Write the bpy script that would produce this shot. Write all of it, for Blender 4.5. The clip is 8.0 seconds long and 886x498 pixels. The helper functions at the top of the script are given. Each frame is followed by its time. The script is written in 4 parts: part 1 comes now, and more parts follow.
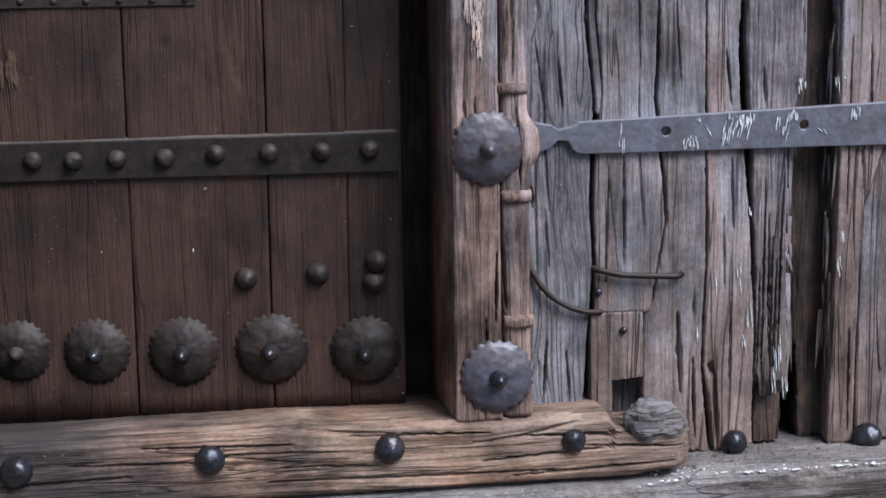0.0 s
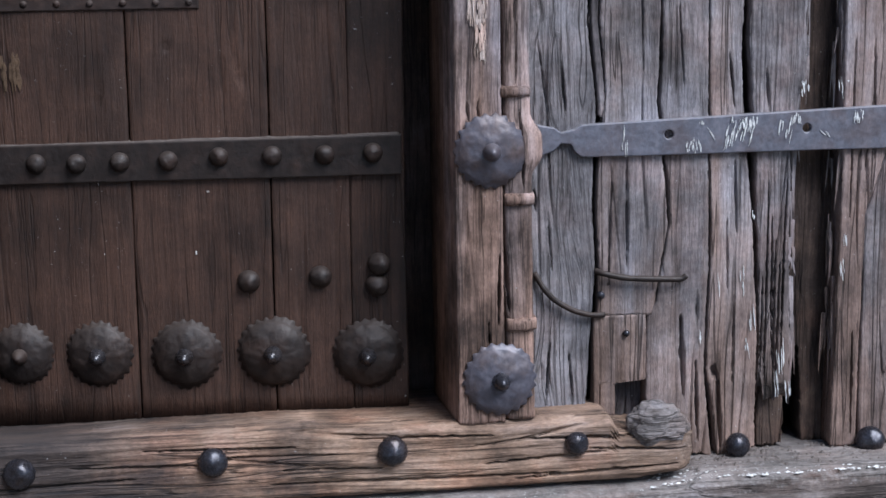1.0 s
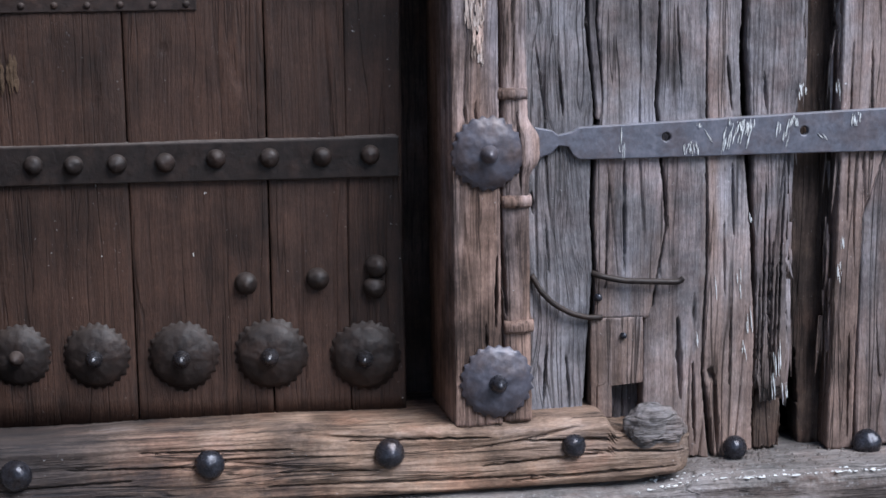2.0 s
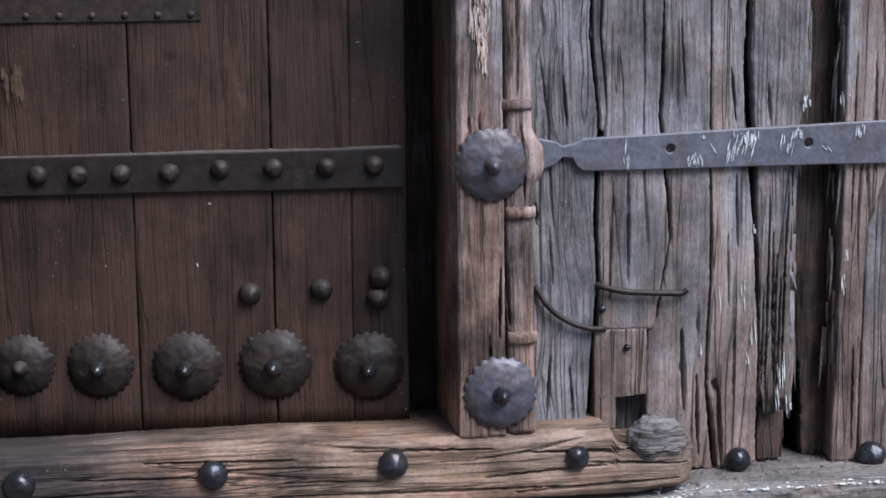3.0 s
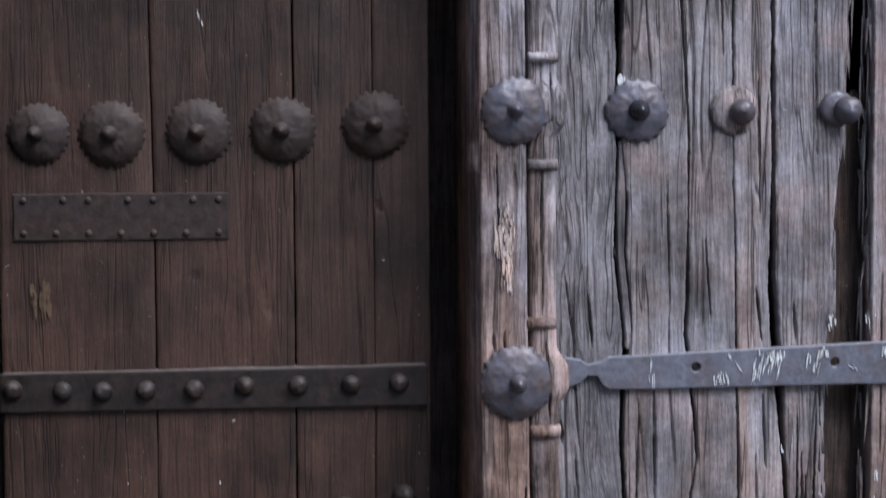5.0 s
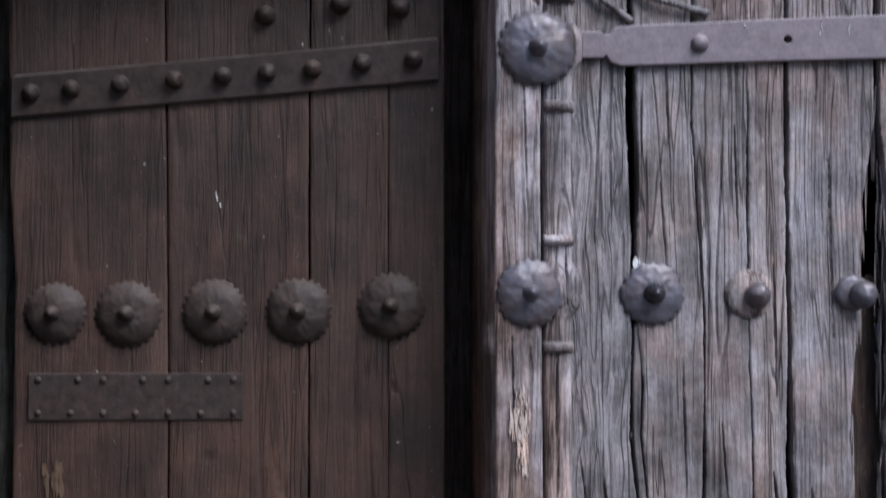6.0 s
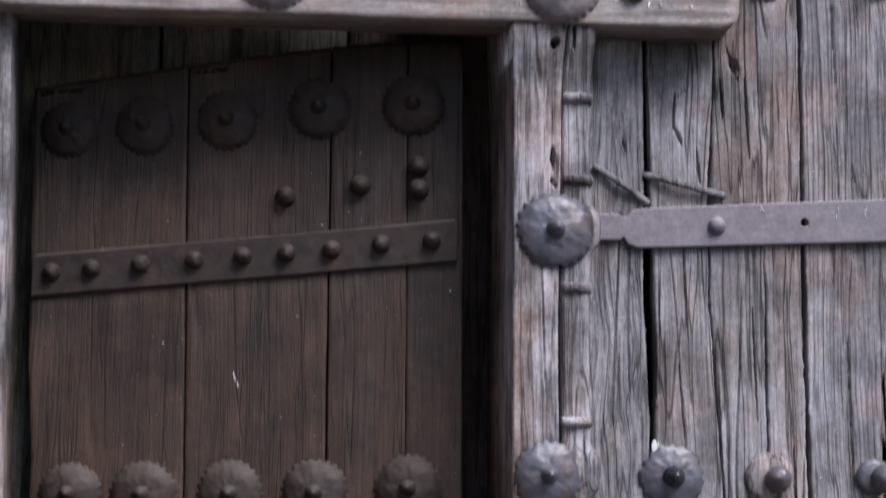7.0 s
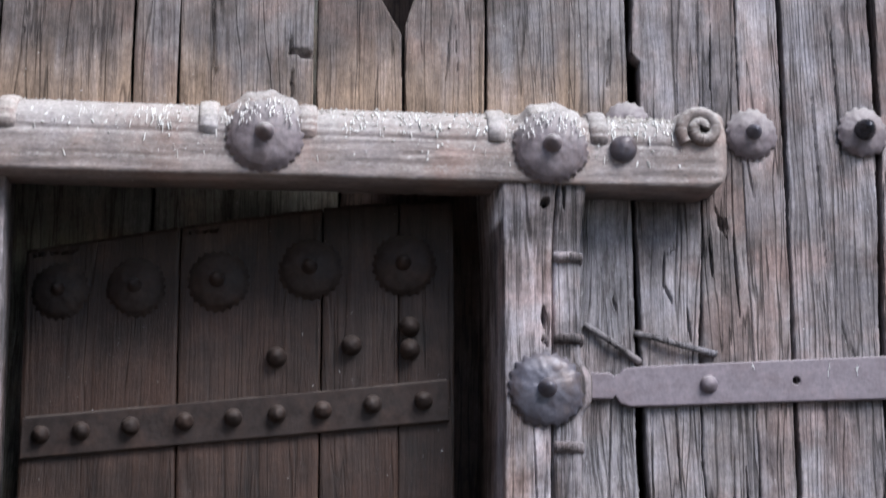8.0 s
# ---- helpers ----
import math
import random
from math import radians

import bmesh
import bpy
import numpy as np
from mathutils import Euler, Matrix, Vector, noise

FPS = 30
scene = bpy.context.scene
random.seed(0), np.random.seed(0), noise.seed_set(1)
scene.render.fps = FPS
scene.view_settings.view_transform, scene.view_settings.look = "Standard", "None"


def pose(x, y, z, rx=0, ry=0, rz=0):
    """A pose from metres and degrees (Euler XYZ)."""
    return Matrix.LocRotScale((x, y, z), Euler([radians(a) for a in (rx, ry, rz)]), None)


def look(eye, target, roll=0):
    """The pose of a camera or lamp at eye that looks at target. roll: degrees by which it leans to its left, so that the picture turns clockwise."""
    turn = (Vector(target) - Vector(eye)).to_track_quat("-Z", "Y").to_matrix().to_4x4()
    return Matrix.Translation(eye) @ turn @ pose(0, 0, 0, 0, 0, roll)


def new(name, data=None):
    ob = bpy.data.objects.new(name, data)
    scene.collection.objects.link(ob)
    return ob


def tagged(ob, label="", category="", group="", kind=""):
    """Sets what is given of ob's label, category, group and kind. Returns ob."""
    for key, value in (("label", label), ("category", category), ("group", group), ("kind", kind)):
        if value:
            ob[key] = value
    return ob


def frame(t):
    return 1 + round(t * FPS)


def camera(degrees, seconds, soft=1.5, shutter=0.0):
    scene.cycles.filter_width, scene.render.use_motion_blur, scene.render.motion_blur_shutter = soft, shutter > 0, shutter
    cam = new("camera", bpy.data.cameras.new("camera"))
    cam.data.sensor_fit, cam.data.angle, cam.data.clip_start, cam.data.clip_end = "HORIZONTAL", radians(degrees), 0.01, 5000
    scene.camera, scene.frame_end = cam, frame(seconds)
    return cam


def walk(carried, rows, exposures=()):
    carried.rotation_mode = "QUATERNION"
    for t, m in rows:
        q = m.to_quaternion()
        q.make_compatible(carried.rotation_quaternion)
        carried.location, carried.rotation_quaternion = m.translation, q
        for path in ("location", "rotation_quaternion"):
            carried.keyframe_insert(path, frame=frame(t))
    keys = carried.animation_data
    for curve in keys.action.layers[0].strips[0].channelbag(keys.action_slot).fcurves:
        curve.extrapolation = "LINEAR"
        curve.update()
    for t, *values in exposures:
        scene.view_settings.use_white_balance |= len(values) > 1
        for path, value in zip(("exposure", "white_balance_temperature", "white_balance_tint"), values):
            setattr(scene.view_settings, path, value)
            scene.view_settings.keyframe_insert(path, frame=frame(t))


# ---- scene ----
# ---------- camera and its way: a tripod tilt from the sill up to the lintel ----------
EYE = (-0.37, -2.8, 1.5)
cam = camera(28.5, 8.0, soft=1.6, shutter=0.55)
walk(cam, [
    (0.0, look(EYE, (-0.0109, -0.0724, 0.9791), -0.817)),
    (0.5, look(EYE, (-0.0087, -0.0722, 0.9817), -0.781)),
    (1.0, look(EYE, (-0.0153, -0.0710, 0.9836), -0.782)),
    (1.5, look(EYE, (-0.0112, -0.0712, 0.9854), -0.714)),
    (3.0, look(EYE, (-0.0164, -0.0670, 1.0045), -0.568)),
    (3.5, look(EYE, (-0.0227, -0.0604, 1.0372), -0.460)),
    (4.0, look(EYE, (-0.0289, -0.0464, 1.1237), -0.322)),
    (4.2, look(EYE, (-0.0329, -0.0399, 1.1710), -0.332)),
    (5.3, look(EYE, (-0.0549, -0.0187, 1.4276), -0.367)),
    (5.5, look(EYE, (-0.0606, -0.0172, 1.4856), -0.311)),
    (6.0, look(EYE, (-0.0716, -0.0196, 1.6427), -0.054)),
    (6.5, look(EYE, (-0.0857, -0.0287, 1.7813), 0.046)),
    (7.0, look(EYE, (-0.1037, -0.0462, 1.9309), 0.283)),
    (7.5, look(EYE, (-0.0990, -0.0717, 2.0684), 0.048)),
    (8.0, look(EYE, (-0.0949, -0.0982, 2.1817), -0.076)),
], exposures=[(0.0, 0.70, 5680, 9), (4.0, 0.66, 5660, 9.5), (6.0, 0.74, 5800, 11), (8.0, 1.08, 6020, 10.5)])

# ---------- light: open shade under a bright sky, broad light from above and the right ----------
world = bpy.data.worlds.new("sky")
scene.world = world
world.use_nodes = True
wn = world.node_tree
sky = wn.nodes.new("ShaderNodeTexSky")
sky.sky_type, sky.sun_disc = "NISHITA", False
sky.sun_elevation, sky.sun_rotation = radians(50), radians(143)
wn.links.new(sky.outputs[0], wn.nodes["Background"].inputs[0])
wn.nodes["Background"].inputs[1].default_value = 0.078
sun_data = bpy.data.lights.new("sun", "SUN")
sun_data.energy, sun_data.angle, sun_data.color = 3.5, radians(36), (1.0, 0.97, 0.95)
sun = new("sun", sun_data)
sun.matrix_world = look((2.6, -3.4, 6.6), (0, 0, 1.5))


# ---------- materials ----------
def nodes_of(name):
    m = bpy.data.materials.new(name)
    m.use_nodes = True
    t = m.node_tree
    return m, t, t.nodes["Principled BSDF"]


def node(t, kind, **values):
    n = t.nodes.new(kind)
    for key, v in values.items():
        n.inputs[key].default_value = v
    return n


def ramp(t, source, stops):
    r = t.nodes.new("ShaderNodeValToRGB")
    e = r.color_ramp.elements
    while len(e) < len(stops):
        e.new(0.5)
    for el, (p, c) in zip(e, stops):
        el.position = p
        el.color = (*c, 1) if isinstance(c, tuple) else (c, c, c, 1)
    t.links.new(source, r.inputs[0])
    return r.outputs[0]


def mix(t, fac, a, b, blend="MIX"):
    n = t.nodes.new("ShaderNodeMix")
    n.data_type, n.blend_type = "RGBA", blend
    for sock, v in ((n.inputs[0], fac), (n.inputs[6], a), (n.inputs[7], b)):
        if isinstance(v, (int, float)):
            sock.default_value = v
        elif isinstance(v, tuple):
            sock.default_value = (*v, 1)
        else:
            t.links.new(v, sock)
    return n.outputs[2]


def math_node(t, op, a, b=0.0):
    n = t.nodes.new("ShaderNodeMath")
    n.operation = op
    for sock, v in zip(n.inputs, (a, b)):
        if isinstance(v, (int, float)):
            sock.default_value = v
        else:
            t.links.new(v, sock)
    return n.outputs[0]


def wood(name, dark, mid, light, grey, grey_amount=0.5, along="z", flecks=0.3, relief=0.6, warm=None, warm_z=None, rough=0.85, wavy=0.02, stain=0.5, rings=170.0, contrast=1.0, fissures=0.8, dust=0.0, splits=0.6, soot=None, ring_weight=0.13, lines=95.0, ridge=0.6, hue=1.0, lie=(0.30, 0.65), vis=(0.40, 0.62)):
    """Old timber: fibres and cracks along the grain, greyed and stained in patches, with flecks of dirt and lime."""
    m, t, bsdf = nodes_of(name)
    co = t.nodes.new("ShaderNodeTexCoord")
    info = t.nodes.new("ShaderNodeObjectInfo")
    shift = t.nodes.new("ShaderNodeCombineXYZ")
    for k, s in enumerate((3.7, 1.9, 5.3)):
        t.links.new(math_node(t, "MULTIPLY", info.outputs["Random"], s), shift.inputs[k])
    add = t.nodes.new("ShaderNodeVectorMath")
    t.links.new(co.outputs["Object"], add.inputs[0])
    t.links.new(shift.outputs[0], add.inputs[1])
    base = add.outputs[0]
    # slow bends of the grain
    def scaled(across, grain):
        mp = t.nodes.new("ShaderNodeMapping")
        mp.inputs["Scale"].default_value = (across, across, grain) if along == "z" else (grain, across, across)
        return mp
    bend_map = scaled(9, 2.2)
    t.links.new(base, bend_map.inputs[0])
    bend = node(t, "ShaderNodeTexNoise", Scale=1.0, Detail=2.0)
    t.links.new(bend_map.outputs[0], bend.inputs[0])
    bs = t.nodes.new("ShaderNodeVectorMath")
    bs.operation = "MULTIPLY_ADD"
    t.links.new(bend.outputs["Color"], bs.inputs[0])
    bs.inputs[1].default_value = (wavy, wavy, wavy)
    t.links.new(base, bs.inputs[2])
    bent = bs.outputs[0]
    def fibre(across, grain, detail, roughness=0.6):
        mp = scaled(across, grain)
        t.links.new(bent, mp.inputs[0])
        n = node(t, "ShaderNodeTexNoise", Scale=1.0, Detail=detail, Roughness=roughness)
        t.links.new(mp.outputs[0], n.inputs[0])
        return n.outputs["Fac"]
    bands = fibre(46, 1.5, 6, 0.7)
    fine = fibre(300, 14, 3, 0.7)
    broad = fibre(13, 1.2, 4)
    mottle = fibre(30, 8, 5, 0.62)
    grit = fibre(330, 110, 3, 0.75)
    blotch = node(t, "ShaderNodeTexNoise", Scale=5.0, Detail=6.0, Roughness=0.65)
    t.links.new(base, blotch.inputs[0])
    speck = node(t, "ShaderNodeTexNoise", Scale=150.0, Detail=3.0, Roughness=0.7)
    t.links.new(base, speck.inputs[0])
    # growth rings cut lengthwise: thin dark lines that wander and close into arches, plain in places
    field = fibre(7.5, 0.75, 1.5, 0.45)
    split_axes = t.nodes.new("ShaderNodeSeparateXYZ")
    t.links.new(bent, split_axes.inputs[0])
    across_axis = split_axes.outputs[0 if along == "z" else 2]
    phase = math_node(t, "ADD", math_node(t, "MULTIPLY", across_axis, lines * 6.283), math_node(t, "ADD", math_node(t, "MULTIPLY", field, rings), math_node(t, "MULTIPLY", bands, 9.0)))
    wave = math_node(t, "ADD", math_node(t, "MULTIPLY", math_node(t, "SINE", phase), 0.5), 0.5)
    line = ramp(t, wave, [(0.02, 0.0), (0.30, 0.72), (1.0, 1.0)])
    shown = ramp(t, math_node(t, "ADD", math_node(t, "MULTIPLY", broad, 0.5), math_node(t, "MULTIPLY", blotch.outputs["Fac"], 0.5)), [(vis[0], 0.12), (vis[1], 1.0)])
    uneven = ramp(t, fibre(85, 4.5, 3, 0.6), [(0.36, 0.0), (0.62, 1.0)])
    ring = math_node(t, "SUBTRACT", 1.0, math_node(t, "MULTIPLY", math_node(t, "MULTIPLY", math_node(t, "SUBTRACT", 1.0, line), uneven), shown))
    patch = node(t, "ShaderNodeTexNoise", Scale=48.0, Detail=6.0, Roughness=0.7)
    t.links.new(base, patch.inputs[0])
    tone = math_node(t, "ADD", math_node(t, "ADD", math_node(t, "MULTIPLY", bands, 0.20), math_node(t, "MULTIPLY", patch.outputs["Fac"], 0.12)), math_node(t, "MULTIPLY", fine, 0.10))
    tone = math_node(t, "ADD", tone, math_node(t, "ADD", math_node(t, "MULTIPLY", mottle, 0.22), math_node(t, "ADD", math_node(t, "MULTIPLY", broad, 0.16), math_node(t, "MULTIPLY", blotch.outputs["Fac"], 0.20))))
    c = 0.12 / contrast
    col = ramp(t, tone, [(0.5 - c, dark), (0.5, mid), (0.5 + c, light)])
    greyed = ramp(t, tone, [(0.5 - c, tuple(g * 0.35 for g in grey)), (0.5, grey), (0.5 + c, tuple(min(1, g * 1.8) for g in grey))])
    gfac = ramp(t, math_node(t, "ADD", math_node(t, "ADD", math_node(t, "MULTIPLY", broad, 0.6), math_node(t, "MULTIPLY", blotch.outputs["Fac"], 0.4)), math_node(t, "MULTIPLY", math_node(t, "SUBTRACT", info.outputs["Random"], 0.5), 0.22)),
                [(max(0.0, 0.62 - 0.35 * grey_amount), 0.0), (min(1.0, 0.8 - 0.4 * grey_amount), 1.0)])
    col = mix(t, gfac, col, greyed)
    col = mix(t, 1.0, col, ramp(t, ring, [(0.0, 1.0 - 2.4 * ring_weight), (0.75, 1.0), (1.0, 1.0 + 0.9 * ring_weight)]), "MULTIPLY")
    shade = node(t, "ShaderNodeTexNoise", Scale=8.0, Detail=5.0, Roughness=0.6)
    t.links.new(base, shade.inputs[0])
    col = mix(t, hue, col, mix(t, 1.0, col, ramp(t, shade.outputs["Fac"], [(0.36, (1.10, 0.96, 0.91)), (0.5, (1.0, 1.0, 1.0)), (0.64, (0.95, 0.99, 1.05))]), "MULTIPLY"))
    if warm:
        sep = t.nodes.new("ShaderNodeSeparateXYZ")
        t.links.new(co.outputs["Object"], sep.inputs[0])
        z0, z1 = warm_z
        h = math_node(t, "ADD", math_node(t, "DIVIDE", math_node(t, "SUBTRACT", sep.outputs[2], z0), z1 - z0), math_node(t, "MULTIPLY", math_node(t, "SUBTRACT", broad, 0.5), 2.2))
        wf = ramp(t, h, [(0.15, 0.85), (1.0, 0.0)])
        col = mix(t, wf, col, mix(t, 1.0, warm, ramp(t, tone, [(0.38, 0.4), (0.62, 1.5)]), "MULTIPLY"))
    # dark stains, splits, lime flecks
    st = ramp(t, blotch.outputs["Fac"], [(0.3, 1.0 - stain), (0.55, 1.0)])
    col = mix(t, 1.0, col, st, "MULTIPLY")
    def crack(across, grain, width):
        n = fibre(across, grain, 3, 0.55)
        return ramp(t, math_node(t, "ABSOLUTE", math_node(t, "SUBTRACT", n, 0.5)), [(width * 0.25, 0.0), (width, 1.0)])
    split = math_node(t, "MULTIPLY", crack(11, 0.5, 0.006), math_node(t, "MAXIMUM", crack(30, 1.1, 0.016), ramp(t, broad, [(0.46, 0.0), (0.56, 1.0)])))
    fissure = math_node(t, "MAXIMUM", crack(75, 3.2, 0.05), ramp(t, mottle, [(0.44, 0.1), (0.60, 1.0)]))
    col = mix(t, splits, col, mix(t, 1.0, col, mix(t, split, (0.12, 0.11, 0.10), (1.0, 1.0, 1.0)), "MULTIPLY"))
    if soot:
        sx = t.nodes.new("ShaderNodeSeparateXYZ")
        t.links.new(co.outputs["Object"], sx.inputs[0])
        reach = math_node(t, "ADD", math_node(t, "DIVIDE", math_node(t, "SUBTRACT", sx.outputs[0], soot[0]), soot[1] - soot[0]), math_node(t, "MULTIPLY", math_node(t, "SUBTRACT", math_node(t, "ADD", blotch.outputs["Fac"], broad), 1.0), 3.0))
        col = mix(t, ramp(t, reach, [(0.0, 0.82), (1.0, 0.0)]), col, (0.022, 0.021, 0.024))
    col = mix(t, fissures, col, mix(t, 1.0, col, mix(t, fissure, (0.42, 0.40, 0.39), (1.0, 1.0, 1.0)), "MULTIPLY"))
    if dust:
        geo = t.nodes.new("ShaderNodeNewGeometry")
        up = t.nodes.new("ShaderNodeSeparateXYZ")
        t.links.new(geo.outputs["Normal"], up.inputs[0])
        lies = ramp(t, math_node(t, "ADD", up.outputs[2], math_node(t, "MULTIPLY", math_node(t, "SUBTRACT", speck.outputs["Fac"], 0.5), 1.2)), [(lie[0], 0.0), (lie[1], dust)])
        lies = math_node(t, "MULTIPLY", lies, ramp(t, patch.outputs["Fac"], [(0.36, 0.55), (0.56, 1.0)]))
        col = mix(t, lies, col, mix(t, speck.outputs["Fac"], (0.17, 0.16, 0.15), (0.52, 0.50, 0.475)))
    col = mix(t, 1.0, col, ramp(t, grit, [(0.34, 0.80), (0.5, 1.0), (0.66, 1.22)]), "MULTIPLY")
    tint = mix(t, info.outputs["Random"], (0.90, 0.89, 0.90), (1.09, 1.07, 1.05))
    col = mix(t, 1.0, col, tint, "MULTIPLY")
    if flecks:
        fl = math_node(t, "MULTIPLY", ramp(t, speck.outputs["Fac"], [(0.70 - 0.04 * flecks, 0.0), (0.76, 1.0)]), ramp(t, fibre(20, 6, 3), [(0.5, 0.0), (0.62, 1.0)]))
        col = mix(t, fl, col, (0.62, 0.62, 0.62))
    t.links.new(col, bsdf.inputs["Base Color"])
    bsdf.inputs["Roughness"].default_value = rough
    bsdf.inputs["Specular IOR Level"].default_value = 0.35
    height = math_node(t, "ADD", math_node(t, "MULTIPLY", math_node(t, "ADD", patch.outputs["Fac"], math_node(t, "ADD", bands, mottle)), 0.65), math_node(t, "MULTIPLY", math_node(t, "ADD", fine, grit), 0.45))
    height = math_node(t, "ADD", height, math_node(t, "ADD", math_node(t, "ADD", math_node(t, "MULTIPLY", split, 1.2 * splits), math_node(t, "MULTIPLY", fissure, 0.5 * fissures)), math_node(t, "MULTIPLY", ring, ridge)))
    bump = node(t, "ShaderNodeBump", Strength=relief, Distance=0.0025)
    t.links.new(height, bump.inputs["Height"])
    t.links.new(bump.outputs[0], bsdf.inputs["Normal"])
    return m


def iron(name, base, rust, rust_amount=0.5, rough=0.5, metal=0.6, dust=0.0, spec=0.5, dusty=(0.34, 0.31, 0.29), lie=(0.3, 0.9), mottle=0.8):
    """Forged iron with a worn skin, rust in patches and dust on what faces up."""
    m, t, bsdf = nodes_of(name)
    co = t.nodes.new("ShaderNodeTexCoord")
    info = t.nodes.new("ShaderNodeObjectInfo")
    n4 = t.nodes.new("ShaderNodeVectorMath")
    t.links.new(co.outputs["Object"], n4.inputs[0])
    sh = t.nodes.new("ShaderNodeCombineXYZ")
    t.links.new(math_node(t, "MULTIPLY", info.outputs["Random"], 9.0), sh.inputs[0])
    t.links.new(sh.outputs[0], n4.inputs[1])
    big = node(t, "ShaderNodeTexNoise", Scale=22.0, Detail=6.0, Roughness=0.65)
    small = node(t, "ShaderNodeTexNoise", Scale=160.0, Detail=4.0, Roughness=0.7)
    for n in (big, small):
        t.links.new(n4.outputs[0], n.inputs[0])
    f = ramp(t, big.outputs["Fac"], [(0.62 - 0.3 * rust_amount, 0.0), (0.78 - 0.2 * rust_amount, 1.0)])
    col = mix(t, f, base, rust)
    col = mix(t, 0.36, col, ramp(t, small.outputs["Fac"], [(0.35, 0.5), (0.65, 1.35)]), "MULTIPLY")
    mid = node(t, "ShaderNodeTexNoise", Scale=55.0, Detail=5.0, Roughness=0.6)
    t.links.new(n4.outputs[0], mid.inputs[0])
    col = mix(t, mottle, col, ramp(t, mid.outputs["Fac"], [(0.34, (0.62, 0.58, 0.56)), (0.5, (1.0, 1.0, 1.0)), (0.68, (1.5, 1.42, 1.36))]), "MULTIPLY")
    if dust:
        geo = t.nodes.new("ShaderNodeNewGeometry")
        sep = t.nodes.new("ShaderNodeSeparateXYZ")
        t.links.new(geo.outputs["Normal"], sep.inputs[0])
        up = ramp(t, math_node(t, "ADD", sep.outputs[2], math_node(t, "MULTIPLY", math_node(t, "SUBTRACT", small.outputs["Fac"], 0.5), 0.9)), [(lie[0], 0.0), (lie[1], dust)])
        col = mix(t, up, col, mix(t, big.outputs["Fac"], tuple(d * 0.6 for d in dusty), tuple(d * 1.4 for d in dusty)))
    t.links.new(col, bsdf.inputs["Base Color"])
    bsdf.inputs["Specular IOR Level"].default_value = spec
    bsdf.inputs["Metallic"].default_value = metal
    t.links.new(ramp(t, small.outputs["Fac"], [(0.3, rough - 0.1), (0.7, min(1.0, rough + 0.2))]), bsdf.inputs["Roughness"])
    bump = node(t, "ShaderNodeBump", Strength=0.15 + 0.35 * mottle, Distance=0.0015)
    t.links.new(math_node(t, "ADD", math_node(t, "ADD", small.outputs["Fac"], math_node(t, "MULTIPLY", mid.outputs["Fac"], 1.5)), math_node(t, "MULTIPLY", big.outputs["Fac"], 2.0)), bump.inputs["Height"])
    t.links.new(bump.outputs[0], bsdf.inputs["Normal"])
    return m


def plain(name, a, b, scale=8.0, rough=0.9):
    m, t, bsdf = nodes_of(name)
    co = t.nodes.new("ShaderNodeTexCoord")
    n = node(t, "ShaderNodeTexNoise", Scale=scale, Detail=8.0, Roughness=0.65)
    t.links.new(co.outputs["Object"], n.inputs[0])
    t.links.new(ramp(t, n.outputs["Fac"], [(0.3, a), (0.7, b)]), bsdf.inputs["Base Color"])
    bsdf.inputs["Roughness"].default_value = rough
    bump = node(t, "ShaderNodeBump", Strength=0.5, Distance=0.01)
    t.links.new(n.outputs["Fac"], bump.inputs["Height"])
    t.links.new(bump.outputs[0], bsdf.inputs["Normal"])
    return m


GATE_WOOD = wood("weathered_gate_wood", (0.055, 0.046, 0.046), (0.186, 0.160, 0.157), (0.36, 0.325, 0.322), (0.186, 0.171, 0.178), 0.5, fissures=0.3, warm=(0.25, 0.160, 0.118), warm_z=(0.45, 1.05), flecks=0.6, relief=1.0, rings=120.0, ring_weight=0.085, ridge=0.4, splits=0.75, contrast=1.15)
PINK_WOOD = wood("red_brown_gate_wood", (0.07, 0.054, 0.052), (0.205, 0.168, 0.163), (0.37, 0.32, 0.315), (0.200, 0.184, 0.190), 0.4, fissures=0.3, warm=(0.25, 0.168, 0.132), warm_z=(0.5, 1.4), flecks=0.7, relief=0.9, rings=90.0, lines=120.0, ring_weight=0.07, ridge=0.3, splits=0.75, contrast=1.15)
RIDGED_WOOD = wood("ridged_grey_wood", (0.06, 0.052, 0.053), (0.195, 0.174, 0.175), (0.37, 0.34, 0.345), (0.190, 0.176, 0.184), 0.6, fissures=0.5, warm=(0.21, 0.150, 0.120), warm_z=(0.4, 0.9), flecks=0.7, relief=1.0, rings=80.0, lines=120.0, ring_weight=0.15, ridge=0.9, contrast=1.15, vis=(0.36, 0.56))
GREY_WOOD = wood("silver_grey_wood", (0.066, 0.060, 0.062), (0.150, 0.137, 0.139), (0.29, 0.268, 0.272), (0.165, 0.154, 0.161), 0.7, flecks=0.4, relief=1.0, wavy=0.08, rings=95.0, lines=75.0, ring_weight=0.18, ridge=1.0, contrast=0.9, hue=0.6)
UPPER_WOOD = wood("weathered_upper_wood", (0.048, 0.039, 0.036), (0.135, 0.110, 0.101), (0.245, 0.210, 0.196), (0.142, 0.128, 0.128), 0.5, fissures=0.3, warm=(0.26, 0.185, 0.13), warm_z=(2.42, 2.56), flecks=0.7, relief=0.9, rings=130.0, lines=80.0, ring_weight=0.10, ridge=0.5, splits=0.6, contrast=1.1, vis=(0.36, 0.56))
